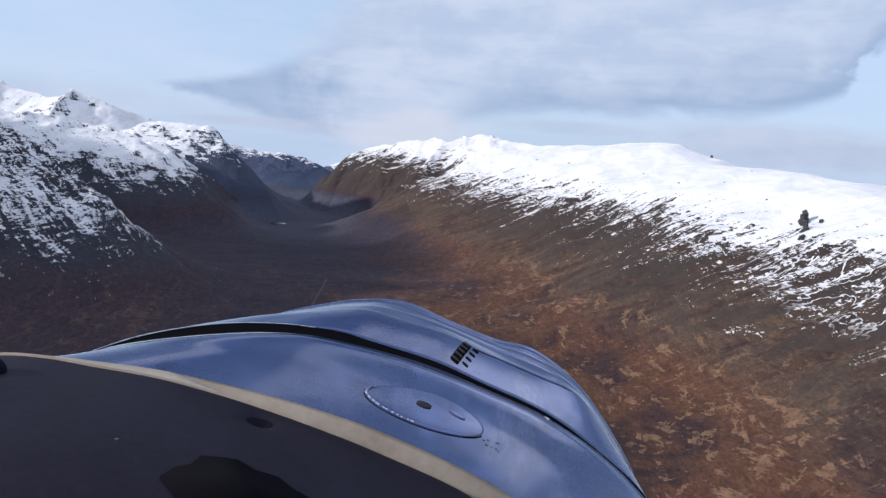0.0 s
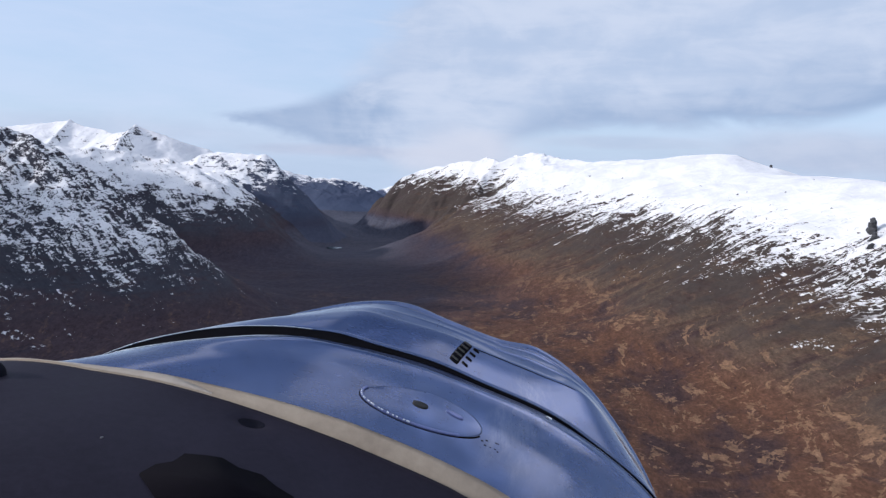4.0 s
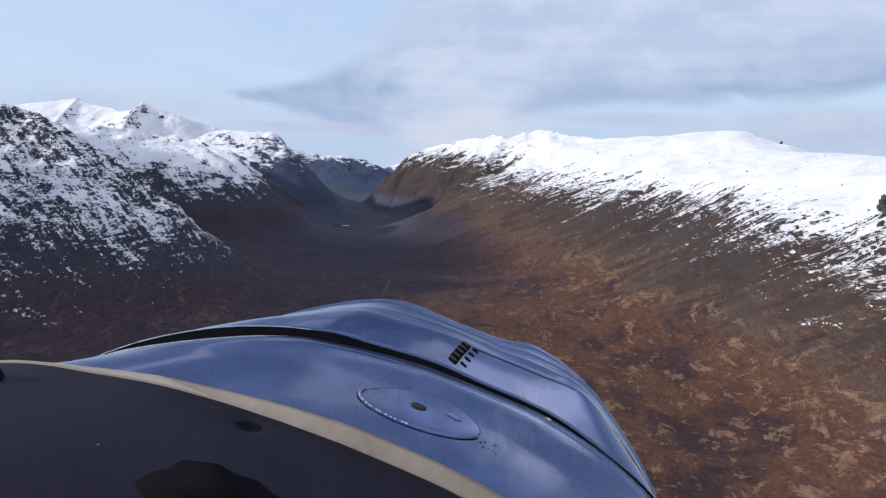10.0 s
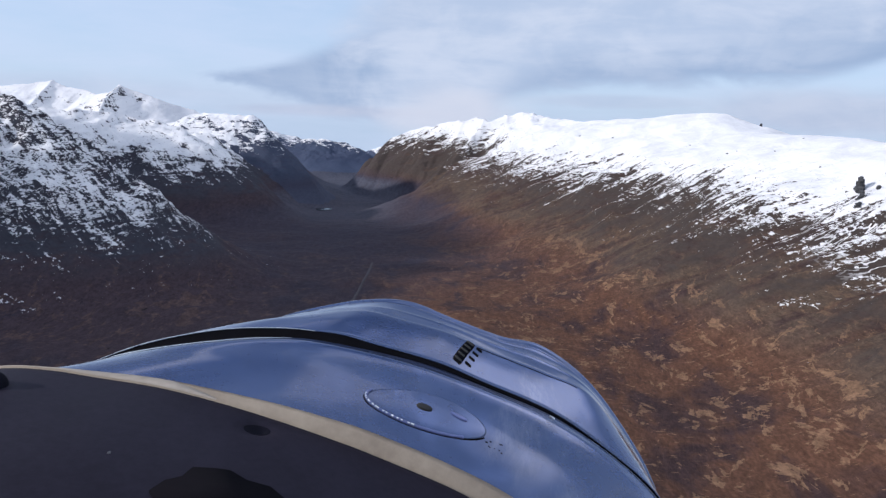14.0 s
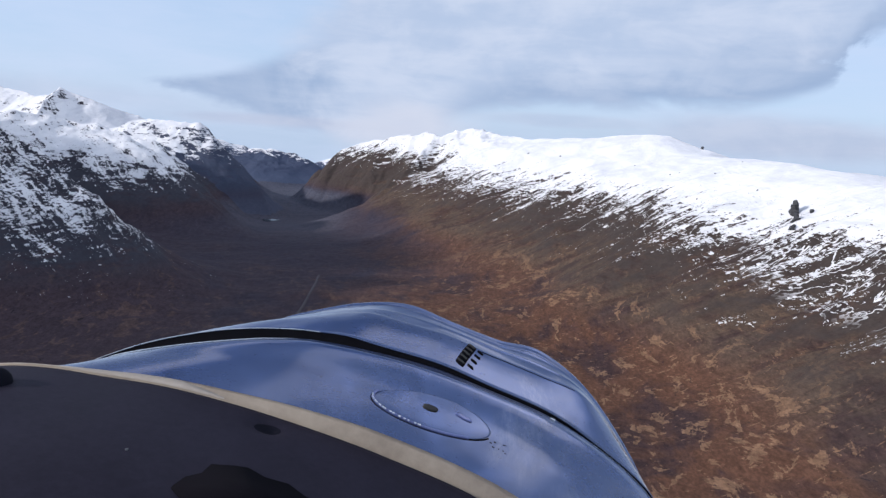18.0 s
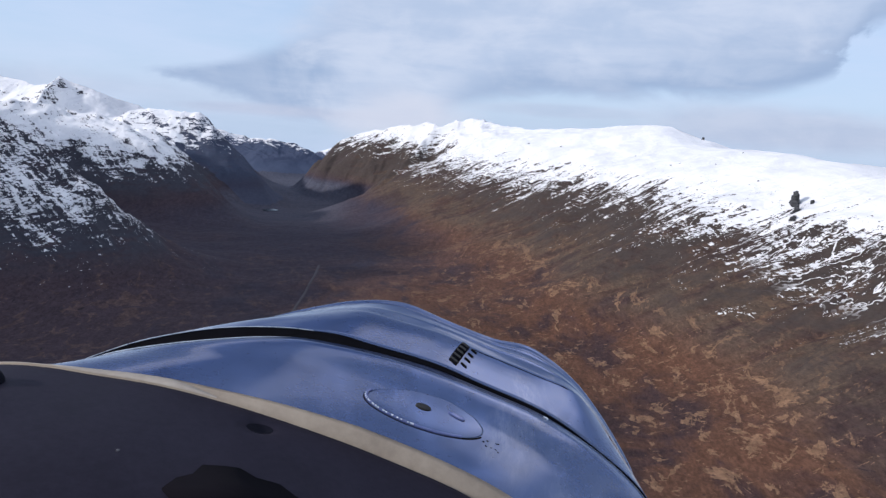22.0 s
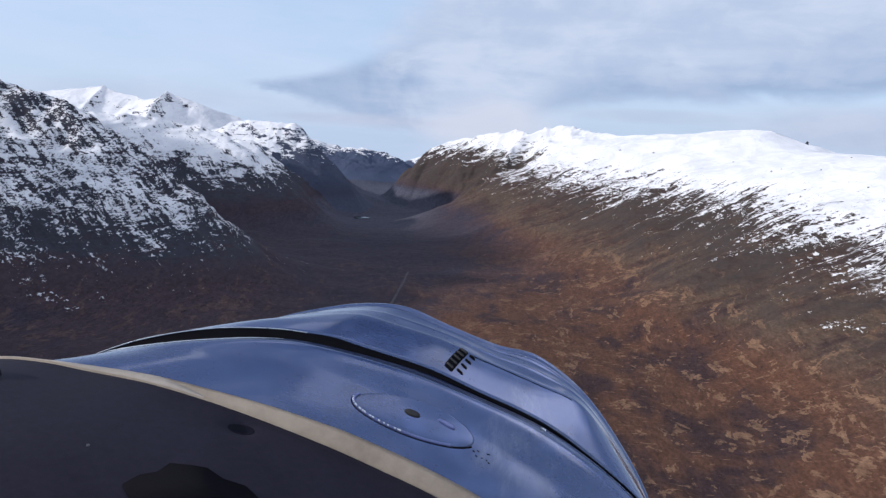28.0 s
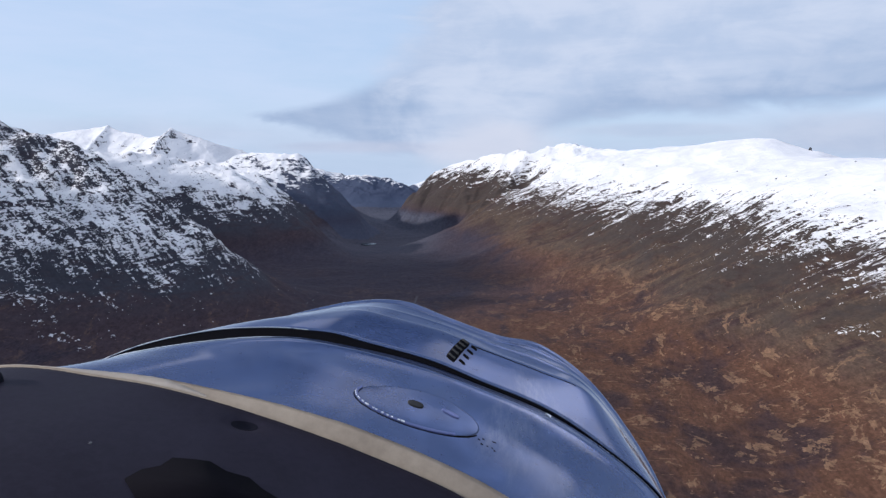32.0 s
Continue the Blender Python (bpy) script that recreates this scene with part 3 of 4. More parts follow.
def land_height(x, y):
    """Height of the land at places given as arrays."""
    wx = x + 26 * rough_land(x, y, 260.0, 3, 5)
    wy = y + 26 * rough_land(x, y, 260.0, 3, 55)
    z, top, owner = np.zeros_like(x), np.full_like(x, 22.0), np.zeros(x.shape, dtype=np.int64)
    for massif, form, crest in RIDGES:
        best = np.zeros_like(x)
        for (ax, ay, ah, aw), (bx, by, bh, bw) in zip(crest, crest[1:]):
            lx, ly = bx - ax, by - ay
            reach = max(aw, bw) + 60
            near = (x > min(ax, bx) - reach) & (x < max(ax, bx) + reach) & (y > min(ay, by) - reach) & (y < max(ay, by) + reach)
            if not near.any():
                continue
            # warp the flanks but keep the crest where it is
            px, py = x[near], y[near]
            s0 = np.clip(((px - ax) * lx + (py - ay) * ly) / (lx * lx + ly * ly), 0, 1)
            d0 = np.hypot(px - ax - s0 * lx, py - ay - s0 * ly)
            k = np.clip(d0 / 160.0, 0, 1)
            qx, qy = px + (wx[near] - px) * k, py + (wy[near] - py) * k
            s = np.clip(((qx - ax) * lx + (qy - ay) * ly) / (lx * lx + ly * ly), 0, 1)
            d = np.hypot(qx - ax - s * lx, qy - ay - s * ly)
            h, r = ah + (bh - ah) * s, aw + (bw - aw) * s
            best[near] = np.maximum(best[near], h * flank(form, d / r))
        owner = np.where(best > top, massif, owner)
        top = np.maximum(top, best)
        soft = 14.0
        m = np.maximum(z, best)
        z = m + soft * np.log1p(np.exp(-np.abs(z - best) / soft)) - soft * math.log(2) * np.exp(-m / 30.0)
    high = np.clip(z / 120.0, 0, 1)
    smooth = np.clip((x - 150) / 250, 0, 1) * np.clip((z - 170) / 60, 0, 1)   # drifted plateau
    z += high * (1 - 0.8 * smooth) * np.where(owner == 4, 0.5, 1.0) * (11.0 * rough_land(x, y, 150.0, 5, 21, True) * 0.55)
    west = np.clip((-250 - x) / 200, 0, 1) * np.clip((z - 30) / 60, 0, 1) * np.where(owner == 1, 1.0, np.where(owner == 4, 0.3, 0.55))
    z += west * (7.0 * rough_land(x, y, 75.0, 4, 131, True) + 2.5 * rough_land(x, y, 24.0, 2, 151, True))
    spur = np.clip((y - 2250) / 150, 0, 1) * np.clip((x + 560) / 80, 0, 1)
    ribbed = np.maximum(np.clip((x - 20) / 150, 0, 1), spur) * np.clip((z - 22) / 60, 0, 1) * (1 - smooth)
    z += ribbed * 9.0 * rough_land(0.22 * x + 0.1 * y, y + 0.1 * x, 95.0, 4, 171, True)
    z += spur * np.clip((z - 10) / 60, 0, 1) * 6.0 * rough_land(x, y, 60.0, 4, 191, True)
    z += (2.5 + 2.0 * high) * rough_land(x, y, 90.0, 4, 77) * (1 - 0.6 * smooth)
    z += 5.0 * rough_land(x, y, 420.0, 3, 99)
    # the glen falls away towards its head
    away = np.clip((y - 1300) / 1300, 0, 1)
    z -= 36.0 * away * away * (3 - 2 * away) * np.clip(1 - z / 120.0, 0, 1)
    return z, owner


def spread(lo, hi, fine, out_lo, out_hi):
    mid = np.arange(lo, hi + 0.1, fine)
    left = lo - np.cumsum(np.linspace(fine * 1.5, 120, 40))
    right = hi + np.cumsum(np.linspace(fine * 1.5, 120, 40))
    return np.concatenate((left[left > out_lo][::-1], mid, right[right < out_hi]))


gx = spread(-2300.0, 1000.0, 5.5, -4800, 4800)
gy = spread(250.0, 4300.0, 5.5, -3000, 4950)
X, Y = np.meshgrid(gx, gy)
Z, OWNER = land_height(X, Y)
nx, ny = len(gx), len(gy)
PLACES = np.stack((X, Y, Z), -1).reshape(-1, 3)
ZY, ZX = np.gradient(Z, gy, gx)
NORMALS = np.stack((-ZX, -ZY, np.ones_like(Z)), -1).reshape(-1, 3)
NORMALS /= np.linalg.norm(NORMALS, axis=1)[:, None]
corner = (np.arange(ny - 1)[:, None] * nx + np.arange(nx - 1)[None, :]).reshape(-1)
QUADS = np.stack((corner, corner + 1, corner + nx + 1, corner + nx), -1)
FACE_OWNER = OWNER.reshape(-1)[corner]


def land_piece(name, number):
    """One mountain, or the moor between them, as its own mesh with a common seam."""
    quads = QUADS[FACE_OWNER == number]
    used, index = np.unique(quads, return_inverse=True)
    index = index.reshape(-1)
    me = bpy.data.meshes.new(name)
    me.vertices.add(len(used))
    me.vertices.foreach_set("co", PLACES[used].reshape(-1))
    me.loops.add(len(index))
    me.loops.foreach_set("vertex_index", index.astype(np.int32))
    me.polygons.add(len(quads))
    me.polygons.foreach_set("loop_start", (np.arange(len(quads)) * 4).astype(np.int32))
    me.polygons.foreach_set("use_smooth", np.ones(len(quads), dtype=bool))
    me.update(calc_edges=True)
    me.normals_split_custom_set_from_vertices(NORMALS[used])
    me.materials.append(LANDS[number])
    return new(name, me)


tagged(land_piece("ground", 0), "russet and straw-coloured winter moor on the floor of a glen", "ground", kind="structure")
MOUNTAINS = ("steep rocky mountain flank streaked with snow gullies above the moor", "snow-capped rocky hill behind the nearer mountain",
             "snowy flat-topped mountain ending in a dark cliff above the glen", "high snow-covered mountain with a pointed peak",
             "far snow-dusted ridge closing the end of the glen", "distant snowy range beyond the end of the glen",
             "long brown hillside rising to a broad white snow plateau")
for number, label in enumerate(MOUNTAINS, 1):
    tagged(land_piece("mountain", number), label, "mountain", "mountains round the glen")

# ---------------------------------------------------------------- helpers for things


def part(name, bm, mat, parent, label="", smooth=True):
    me = bpy.data.meshes.new(name)
    bm.normal_update()
    bm.to_mesh(me)
    bm.free()
    me.materials.append(mat)
    if smooth:
        me.polygons.foreach_set("use_smooth", [True] * len(me.polygons))
    ob = new(name, me)
    ob.parent = parent
    if label:
        ob["label"] = label
    return ob


def curve_through(pts, count):
    """Points at even steps along a smooth line through the given ones."""
    pts = [Vector(p) for p in pts]
    ext = [2 * pts[0] - pts[1], *pts, 2 * pts[-1] - pts[-2]]
    out = []
    for i in range(count):
        s = i / (count - 1) * (len(pts) - 1)
        k = min(int(s), len(pts) - 2)
        t = s - k
        a, b, c, d = ext[k:k + 4]
        out.append(0.5 * ((2 * b) + (c - a) * t + (2 * a - 5 * b + 4 * c - d) * t * t + (3 * b - a - 3 * c + d) * t ** 3))
    return out


def loft(rows):
    bm = bmesh.new()
    vs = [[bm.verts.new(p) for p in r] for r in rows]
    for a, b in zip(vs, vs[1:]):
        for i in range(len(a) - 1):
            bm.faces.new((a[i], a[i + 1], b[i + 1], b[i]))
    return bm


def tube(path, radius, sides=8, flat=1.0, taper=0):
    bm = bmesh.new()
    rings = []
    for i, p in enumerate(path):
        d = (path[min(i + 1, len(path) - 1)] - path[max(i - 1, 0)]).normalized()
        u = d.cross(Vector((0, 0, 1))).normalized()
        v = u.cross(d)
        r = radius * min(1.0, 0.1 + min(i, len(path) - 1 - i) / taper) if taper else radius
        rings.append([bm.verts.new(p + r * (math.cos(a) * u + flat * math.sin(a) * v))
                      for a in (2 * math.pi * j / sides for j in range(sides))])
    for a, b in zip(rings, rings[1:]):
        for j in range(sides):
            bm.faces.new((a[j], a[(j + 1) % sides], b[(j + 1) % sides], b[j]))
    bm.faces.new(rings[0])
    bm.faces.new(rings[-1][::-1])
    return bm


# ---------------------------------------------------------------- the aircraft's nose
# On the aircraft x runs to the right, y to the nose and z up from the pilot's eye.
plane = tagged(new("light_aircraft"), "nose of a light aircraft with glossy blue cowling and black coaming", "aircraft")
plane.matrix_world = pose(0, 0, 260, 0, 0, 2.06) @ pose(0, 0, 0, -8.60) @ pose(0, 0, 0, 0, -2.66, 0)

from mathutils.bvhtree import BVHTree


def stubby(bm):
    """Draw depths in towards the gap along lines from the eye, fitting the view."""
    for v in bm.verts:
        y = v.co.y
        v.co *= (1.25 + 0.5 * (y - 1.25) if y > 1.05 else 1.15 - 0.8 * (1.05 - y)) / y
    return bm


def fitting(name, bm, mat, parent, label="", smooth=True):
    return part(name, stubby(bm), mat, parent, label, smooth)


N = 150
EDGE_REAR = [(-0.840, 1.050, -0.200), (-0.727, 1.050, -0.170), (-0.631, 1.050, -0.161), (-0.565, 1.050, -0.164), (-0.498, 1.050, -0.175),
    (-0.410, 1.050, -0.190), (-0.321, 1.050, -0.213), (-0.233, 1.050, -0.241), (-0.147, 1.050, -0.272), (-0.100, 1.050, -0.291),
    (-0.011, 1.050, -0.329), (0.042, 1.050, -0.356), (0.117, 1.050, -0.402), (0.206, 1.050, -0.482)]
EDGE_FRONT = [(-0.864, 1.080, -0.207), (-0.748, 1.080, -0.176), (-0.649, 1.080, -0.167), (-0.576, 1.080, -0.169), (-0.512, 1.080, -0.175),
    (-0.421, 1.080, -0.186), (-0.330, 1.080, -0.205), (-0.239, 1.080, -0.227), (-0.151, 1.080, -0.253), (-0.103, 1.080, -0.270),
    (-0.012, 1.080, -0.308), (0.079, 1.080, -0.354), (0.162, 1.080, -0.411), (0.253, 1.080, -0.494)]
LIP_REAR = [(-0.783, 1.240, -0.303), (-0.736, 1.240, -0.270), (-0.688, 1.240, -0.237), (-0.641, 1.240, -0.208), (-0.588, 1.240, -0.184),
    (-0.536, 1.240, -0.170), (-0.458, 1.240, -0.158), (-0.379, 1.240, -0.150), (-0.301, 1.240, -0.146), (-0.223, 1.240, -0.150),
    (-0.118, 1.240, -0.174), (-0.013, 1.240, -0.207), (0.091, 1.240, -0.247), (0.185, 1.240, -0.289), (0.274, 1.240, -0.347),
    (0.348, 1.240, -0.417), (0.395, 1.240, -0.493), (0.429, 1.240, -0.588)]
LIP_FRONT = [(-0.763, 1.270, -0.252), (-0.680, 1.270, -0.217), (-0.602, 1.270, -0.186), (-0.523, 1.270, -0.159), (-0.442, 1.270, -0.142),
    (-0.362, 1.270, -0.133), (-0.281, 1.270, -0.133), (-0.228, 1.270, -0.138), (-0.178, 1.270, -0.145), (-0.121, 1.270, -0.162),
    (-0.014, 1.270, -0.194), (0.066, 1.270, -0.229), (0.173, 1.270, -0.276), (0.254, 1.270, -0.330), (0.349, 1.270, -0.411),
    (0.395, 1.270, -0.486), (0.434, 1.270, -0.583)]
CREASE = [(-0.812, 1.360, -0.278), (-0.725, 1.360, -0.241), (-0.638, 1.360, -0.203), (-0.515, 1.360, -0.166), (-0.411, 1.360, -0.143),
    (-0.317, 1.360, -0.125), (-0.233, 1.360, -0.116), (-0.181, 1.360, -0.113), (-0.140, 1.360, -0.115), (-0.082, 1.360, -0.131),
    (0.006, 1.360, -0.157), (0.090, 1.360, -0.194), (0.178, 1.360, -0.230), (0.262, 1.360, -0.272), (0.335, 1.360, -0.369),
    (0.392, 1.360, -0.468), (0.439, 1.360, -0.583)]
BROW = [(-0.890, 1.500, -0.322), (-0.798, 1.500, -0.284), (-0.694, 1.500, -0.242), (-0.522, 1.500, -0.193), (-0.395, 1.500, -0.159),
    (-0.292, 1.500, -0.129), (-0.212, 1.500, -0.112), (-0.166, 1.500, -0.106), (-0.108, 1.500, -0.105), (-0.056, 1.500, -0.114),
    (0.018, 1.500, -0.146), (0.110, 1.500, -0.181), (0.194, 1.500, -0.202), (0.286, 1.500, -0.276), (0.369, 1.500, -0.394),
    (0.419, 1.500, -0.498), (0.459, 1.500, -0.627)]


edge_rear, edge_front = curve_through(EDGE_REAR, N), curve_through(EDGE_FRONT, N)
lip_rear, lip_front = curve_through(LIP_REAR, N), curve_through(LIP_FRONT, N)
crease, brow = curve_through(CREASE, N), curve_through(BROW, N)

# black coaming under the windscreen, a hollow shell with a rolled front edge
dash_rows = []
for yy in [1.062, 1.055, 1.045] + [1.03 - 0.007 * k for k in range(20)] + [0.87, 0.84, 0.78, 0.72, 0.66, 0.60, 0.56]:
    fall = 0.02 * (1.05 - yy) / 0.35
    drop = {1.062: 0.012, 1.055: 0.003}.get(yy, 0.0)
    dash_rows.append([Vector((p.x, yy, p.z - fall - drop - 0.009 * math.exp(-((p.x + 0.258) / 0.018) ** 2 - ((yy - 1.000) / 0.022) ** 2))) for p in edge_rear])
dash_bm = loft(dash_rows)
dash_bm.normal_update()
DASH_SKIN = BVHTree.FromBMesh(dash_bm)
coaming = fitting("coaming", dash_bm, DASH, plane, "black grained coaming, scuffed and dusty")

def ease(a, b, v):
    v = min(max((v - a) / (b - a), 0.0), 1.0)
    return v * v * (3 - 2 * v)


# cream sealing tape along the windscreen's foot
lift = Vector((0, 0, 0.0025))
tape_rows = [[p - Vector((0, 0, 0.010)) for p in edge_rear], [p + lift for p in edge_rear]]
tape_rows += [[p.lerp(q, s) + lift for p, q in zip(edge_rear, edge_front)] for s in (0.35, 0.7, 1.0)]
tape_rows += [[p - Vector((0, -0.002, 0.006)) for p in edge_front]]
tape = fitting("sealing_tape", loft(tape_rows), TAPE, plane, "aged cream tape along the foot of the windscreen")
over_rows = [[], [], [], []]
for p, q in zip(edge_rear, edge_front):
    if -0.84 < p.x < -0.320:
        wide = (0.98 + 0.04 * noise.noise(p * 60.0)) * max(0.04, min(1.0, (-0.320 - p.x) / 0.07))
        for row, (f, up) in zip(over_rows, ((-0.02, 0.0015), (0.0, 0.0029), (0.95, 0.0029), (1.0, 0.0022))):
            row.append(p.lerp(q, f * wide) + Vector((0, 0, up)))
fitting("tape_overlap", loft(over_rows), PALE_TAPE, tape, "paler strip with a torn end lapped over the tape")

# rear cowl panel, with its front edge turned down into the gap
rear_rows = []
for s in [k / 16 for k in range(13)] + [0.80, 0.84, 0.87, 0.90, 0.925, 0.95, 0.975, 1.0]:
    belly, roll = 0.032 * s * (1 - s), ease(0.50, 0.80, s) * (1 - ease(0.78, 1.04, s) ** 0.9)
    rear_rows.append([p.lerp(q, s) + Vector((0, 0, belly * (0.15 + 0.85 * ease(-0.66, -0.36, q.x)) + roll * (0.006 * ease(-0.56, -0.30, q.x) + 0.012 * ease(-0.40, 0.02, q.x))))
                      for p, q in zip(edge_front, lip_rear)])
rear_rows.append([p + Vector((0, 0.003, -0.004)) for p in lip_rear])
rear_rows.append([p + Vector((0, 0.004, -0.030)) for p in lip_rear])
rear_bm = loft(rear_rows)
rear_bm.normal_update()
REAR_SKIN = BVHTree.FromBMesh(rear_bm)
rear_panel = fitting("rear_cowl_panel", rear_bm, BLUE, plane, "glossy blue cowl panel behind the gap")

# front cowl, arching forward to the nose and closing under it
nose_a = [Vector((p.x * 0.93 - 0.01, 1.66, p.z - 0.052)) for p in brow]
nose_b = [Vector((p.x * 0.74 - 0.02, 1.82, p.z * 0.95 - 0.15)) for p in brow]
nose_c = [Vector((p.x * 0.30 - 0.02, 1.90, -0.42 + p.z * 0.2)) for p in brow]
front_cols = []
for a, k, b, c, d, e in zip(lip_front, crease, brow, nose_a, nose_b, nose_c):
    m = a.lerp(k, 0.55) + Vector((0, 0, 0.003))
    q = k.lerp(b, 0.10) + Vector((0, 0, -0.0015))
    swage = ease(-0.20, 0.06, k.x)
    pressed = [k.lerp(b, f) + Vector((0, 0, g * swage)) for f, g in ((0.30, 0.0), (0.38, 0.0028), (0.46, -0.0010), (0.62, -0.0004), (0.70, 0.0026), (0.78, -0.0008))]
    front_cols.append(curve_through([a, m, k, q, *pressed, b, c, d, e], 85))
front_rows = [[p + Vector((0, 0.030, -0.034)) for p in lip_front], [p + Vector((0, 0.006, -0.003)) for p in lip_front]]
front_rows += [list(r) for r in zip(*front_cols)]
front_bm = loft(front_rows)
front_bm.normal_update()
FRONT_SKIN = BVHTree.FromBMesh(front_bm)
front_cowl = fitting("front_cowl", front_bm, BLUE, plane, "glossy blue engine cowl with a sloping brow")


def on_skin(skin, x, y, lift=0.0):
    hit = skin.ray_cast(Vector((x, y, 0.5)), Vector((0, 0, -1)))
    return hit[0] + hit[1] * (lift if hit[1].z > 0 else -lift)


# the gap between the panels, a shallow trough coloured near-black for its shade
gap_rows = [[p + Vector((0, 0.001, -0.006)) for p in lip_rear], [p + Vector((0, 0.012, -0.020)) for p in lip_rear],
            [p + Vector((0, 0.000, -0.014)) for p in lip_front], [p + Vector((0, 0.001, -0.0015)) for p in lip_front]]
fitting("cooling_gap", loft(gap_rows), FLAT_BLACK, plane, "dark cooling gap between the cowl panels")
# the rear panel's edge rolls forward and down into the gap, shade painted in
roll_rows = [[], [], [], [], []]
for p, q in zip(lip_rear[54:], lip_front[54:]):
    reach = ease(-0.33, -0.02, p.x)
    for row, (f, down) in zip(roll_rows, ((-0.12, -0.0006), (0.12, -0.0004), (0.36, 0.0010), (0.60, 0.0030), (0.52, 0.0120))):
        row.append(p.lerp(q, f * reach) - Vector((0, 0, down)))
fitting("rolled_edge", loft(roll_rows), NAVY, rear_panel, "rolled edge along the gap, navy shade in its colour")
fitting("lip_edge", tube(curve_through(LIP_REAR, 170)[34:92], 0.0012, taper=14), METAL, rear_panel, "thin bare metal edge")
fitting("lip_edge", tube(curve_through(LIP_FRONT, 170)[8:90], 0.0009, taper=26), METAL, front_cowl, "thin bare metal edge")
fitting("lip_edge", tube(curve_through(LIP_FRONT, 170)[70:168], 0.0010, taper=10), BLUE, front_cowl)


def skin_plate(name, skin, cx, cy, axis_a, axis_b, thick, mat, parent, label="", ring=28, power=2.0):
    """A low plate with rounded rim that follows the skin; axes are vectors in the plan."""
    bm = bmesh.new()
    rings = []
    for scale, up in ((1.0, -0.001), (1.0, thick * 0.7), (0.965, thick), (0.6, thick), (0.3, thick)):
        row = []
        for i in range(ring):
            t = 2 * math.pi * i / ring
            c, s = math.cos(t), math.sin(t)
            c, s = math.copysign(abs(c) ** (2 / power), c), math.copysign(abs(s) ** (2 / power), s)
            row.append(bm.verts.new(on_skin(skin, cx + scale * (c * axis_a[0] + s * axis_b[0]),
                                            cy + scale * (c * axis_a[1] + s * axis_b[1]), up)))
        rings.append(row)
    for a, b in zip(rings, rings[1:]):
        for j in range(ring):
            bm.faces.new((a[j], a[(j + 1) % ring], b[(j + 1) % ring], b[j]))
    bm.faces.new(rings[-1])
    bmesh.ops.recalc_face_normals(bm, faces=bm.faces)
    return fitting(name, bm, mat, parent, label)


HX, HY = -0.030, 1.144
HATCH_A, HATCH_B = (0.092, 0.0045), (0.014, 0.031)
hatch = skin_plate("access_hatch", REAR_SKIN, HX, HY, HATCH_A, HATCH_B, 0.0009, BLUE, rear_panel,
                   "round blue access hatch with a chipped rim", 48)


def hatch_rim(a, b, scale, up, steps=40):
    out = []
    for i in range(steps + 1):
        t = math.pi * (a + (b - a) * i / steps)
        out.append(on_skin(REAR_SKIN, HX + scale * (HATCH_A[0] * math.cos(t) + HATCH_B[0] * math.sin(t)),
                           HY + scale * (HATCH_A[1] * math.cos(t) + HATCH_B[1] * math.sin(t)), up))
    return out


fitting("rim", tube(hatch_rim(0.92, 1.75, 1.0, 0.003), 0.0026), WORN_BLUE, hatch, "raised rim with worn paint")
# thin black tube drawn as the rim's shadow on the panel
fitting("rim_shadow", tube(hatch_rim(1.0, 1.92, 1.03, 0.0006), 0.0013), FLAT_BLACK, hatch, "dark shadow line added under the rim")
random.seed(9)
for i in range(16):
    a0 = 1.02 + 0.030 * i + random.uniform(-0.008, 0.008)
    fitting("chip", tube(hatch_rim(a0, a0 + random.uniform(0.010, 0.024), 1.012, 0.0050, 5), random.uniform(0.0010, 0.0017), 6), METAL, hatch,
         "bright chip in the rim's paint" if i == 0 else "")
skin_plate("latch", REAR_SKIN, -0.034, 1.149, (0.012, 0.0008), (0.0, 0.0045), 0.0050, RUBBER, hatch, "small dark latch")
skin_plate("latch", REAR_SKIN, 0.019, 1.156, (0.013, -0.002), (0.001, 0.0032), 0.0048, WORN_BLUE, hatch, "scuffed blue latch")
random.seed(4)
for i in range(9):
    skin_plate("oil_spot", REAR_SKIN, 0.068 + random.uniform(-0.008, 0.020), 1.138 + random.uniform(-0.008, 0.008),
               (random.uniform(0.0007, 0.0022), 0), (0, random.uniform(0.0005, 0.0011)), 0.0005, FLAT_BLACK, rear_panel, ring=8)

# louvred vent beside the gap
VA, VB = (0.0070, -0.0040), (0.0145, 0.035)
vent = skin_plate("vent", FRONT_SKIN, 0.032, 1.322, VA, VB, 0.0030, FLAT_BLACK, front_cowl, "black louvred vent", 24, 9.0)
for i in range(5):
    q = -0.8 + 0.4 * i
    skin_plate("louvre", FRONT_SKIN, 0.032 + VB[0] * q, 1.322 + VB[1] * q, (VA[0] * 0.85, VA[1] * 0.85), (VB[0] * 0.05, VB[1] * 0.05), 0.0048, RUBBER, vent, "", 10, 4.0)
for i in range(4):
    q = -0.75 + 0.5 * i
    skin_plate("slot", FRONT_SKIN, 0.0490 + VB[0] * q, 1.319 + VB[1] * q, (0.0050, -0.003), (0.0008, 0.0022), 0.0026, FLAT_BLACK, front_cowl, "", 10, 4.0)

# a thin dark line along the front cowl's crease
for pts in ([(0.056, 1.352), (0.100, 1.355), (0.140, 1.354), (0.195, 1.355), (0.240, 1.356)],):
    line = curve_through([(*p, 0) for p in pts], 40)
    fitting("crease_line", tube([on_skin(FRONT_SKIN, p.x, p.y, 0.0006) for p in line], 0.0006), FLAT_BLACK, front_cowl, "thin dark line along the crease")
fitting("rivet", tube([on_skin(REAR_SKIN, 0.172 + 0.004 * k, 1.234, 0.0015) for k in range(3)], 0.0022), METAL, rear_panel, "bright fastener at the edge")

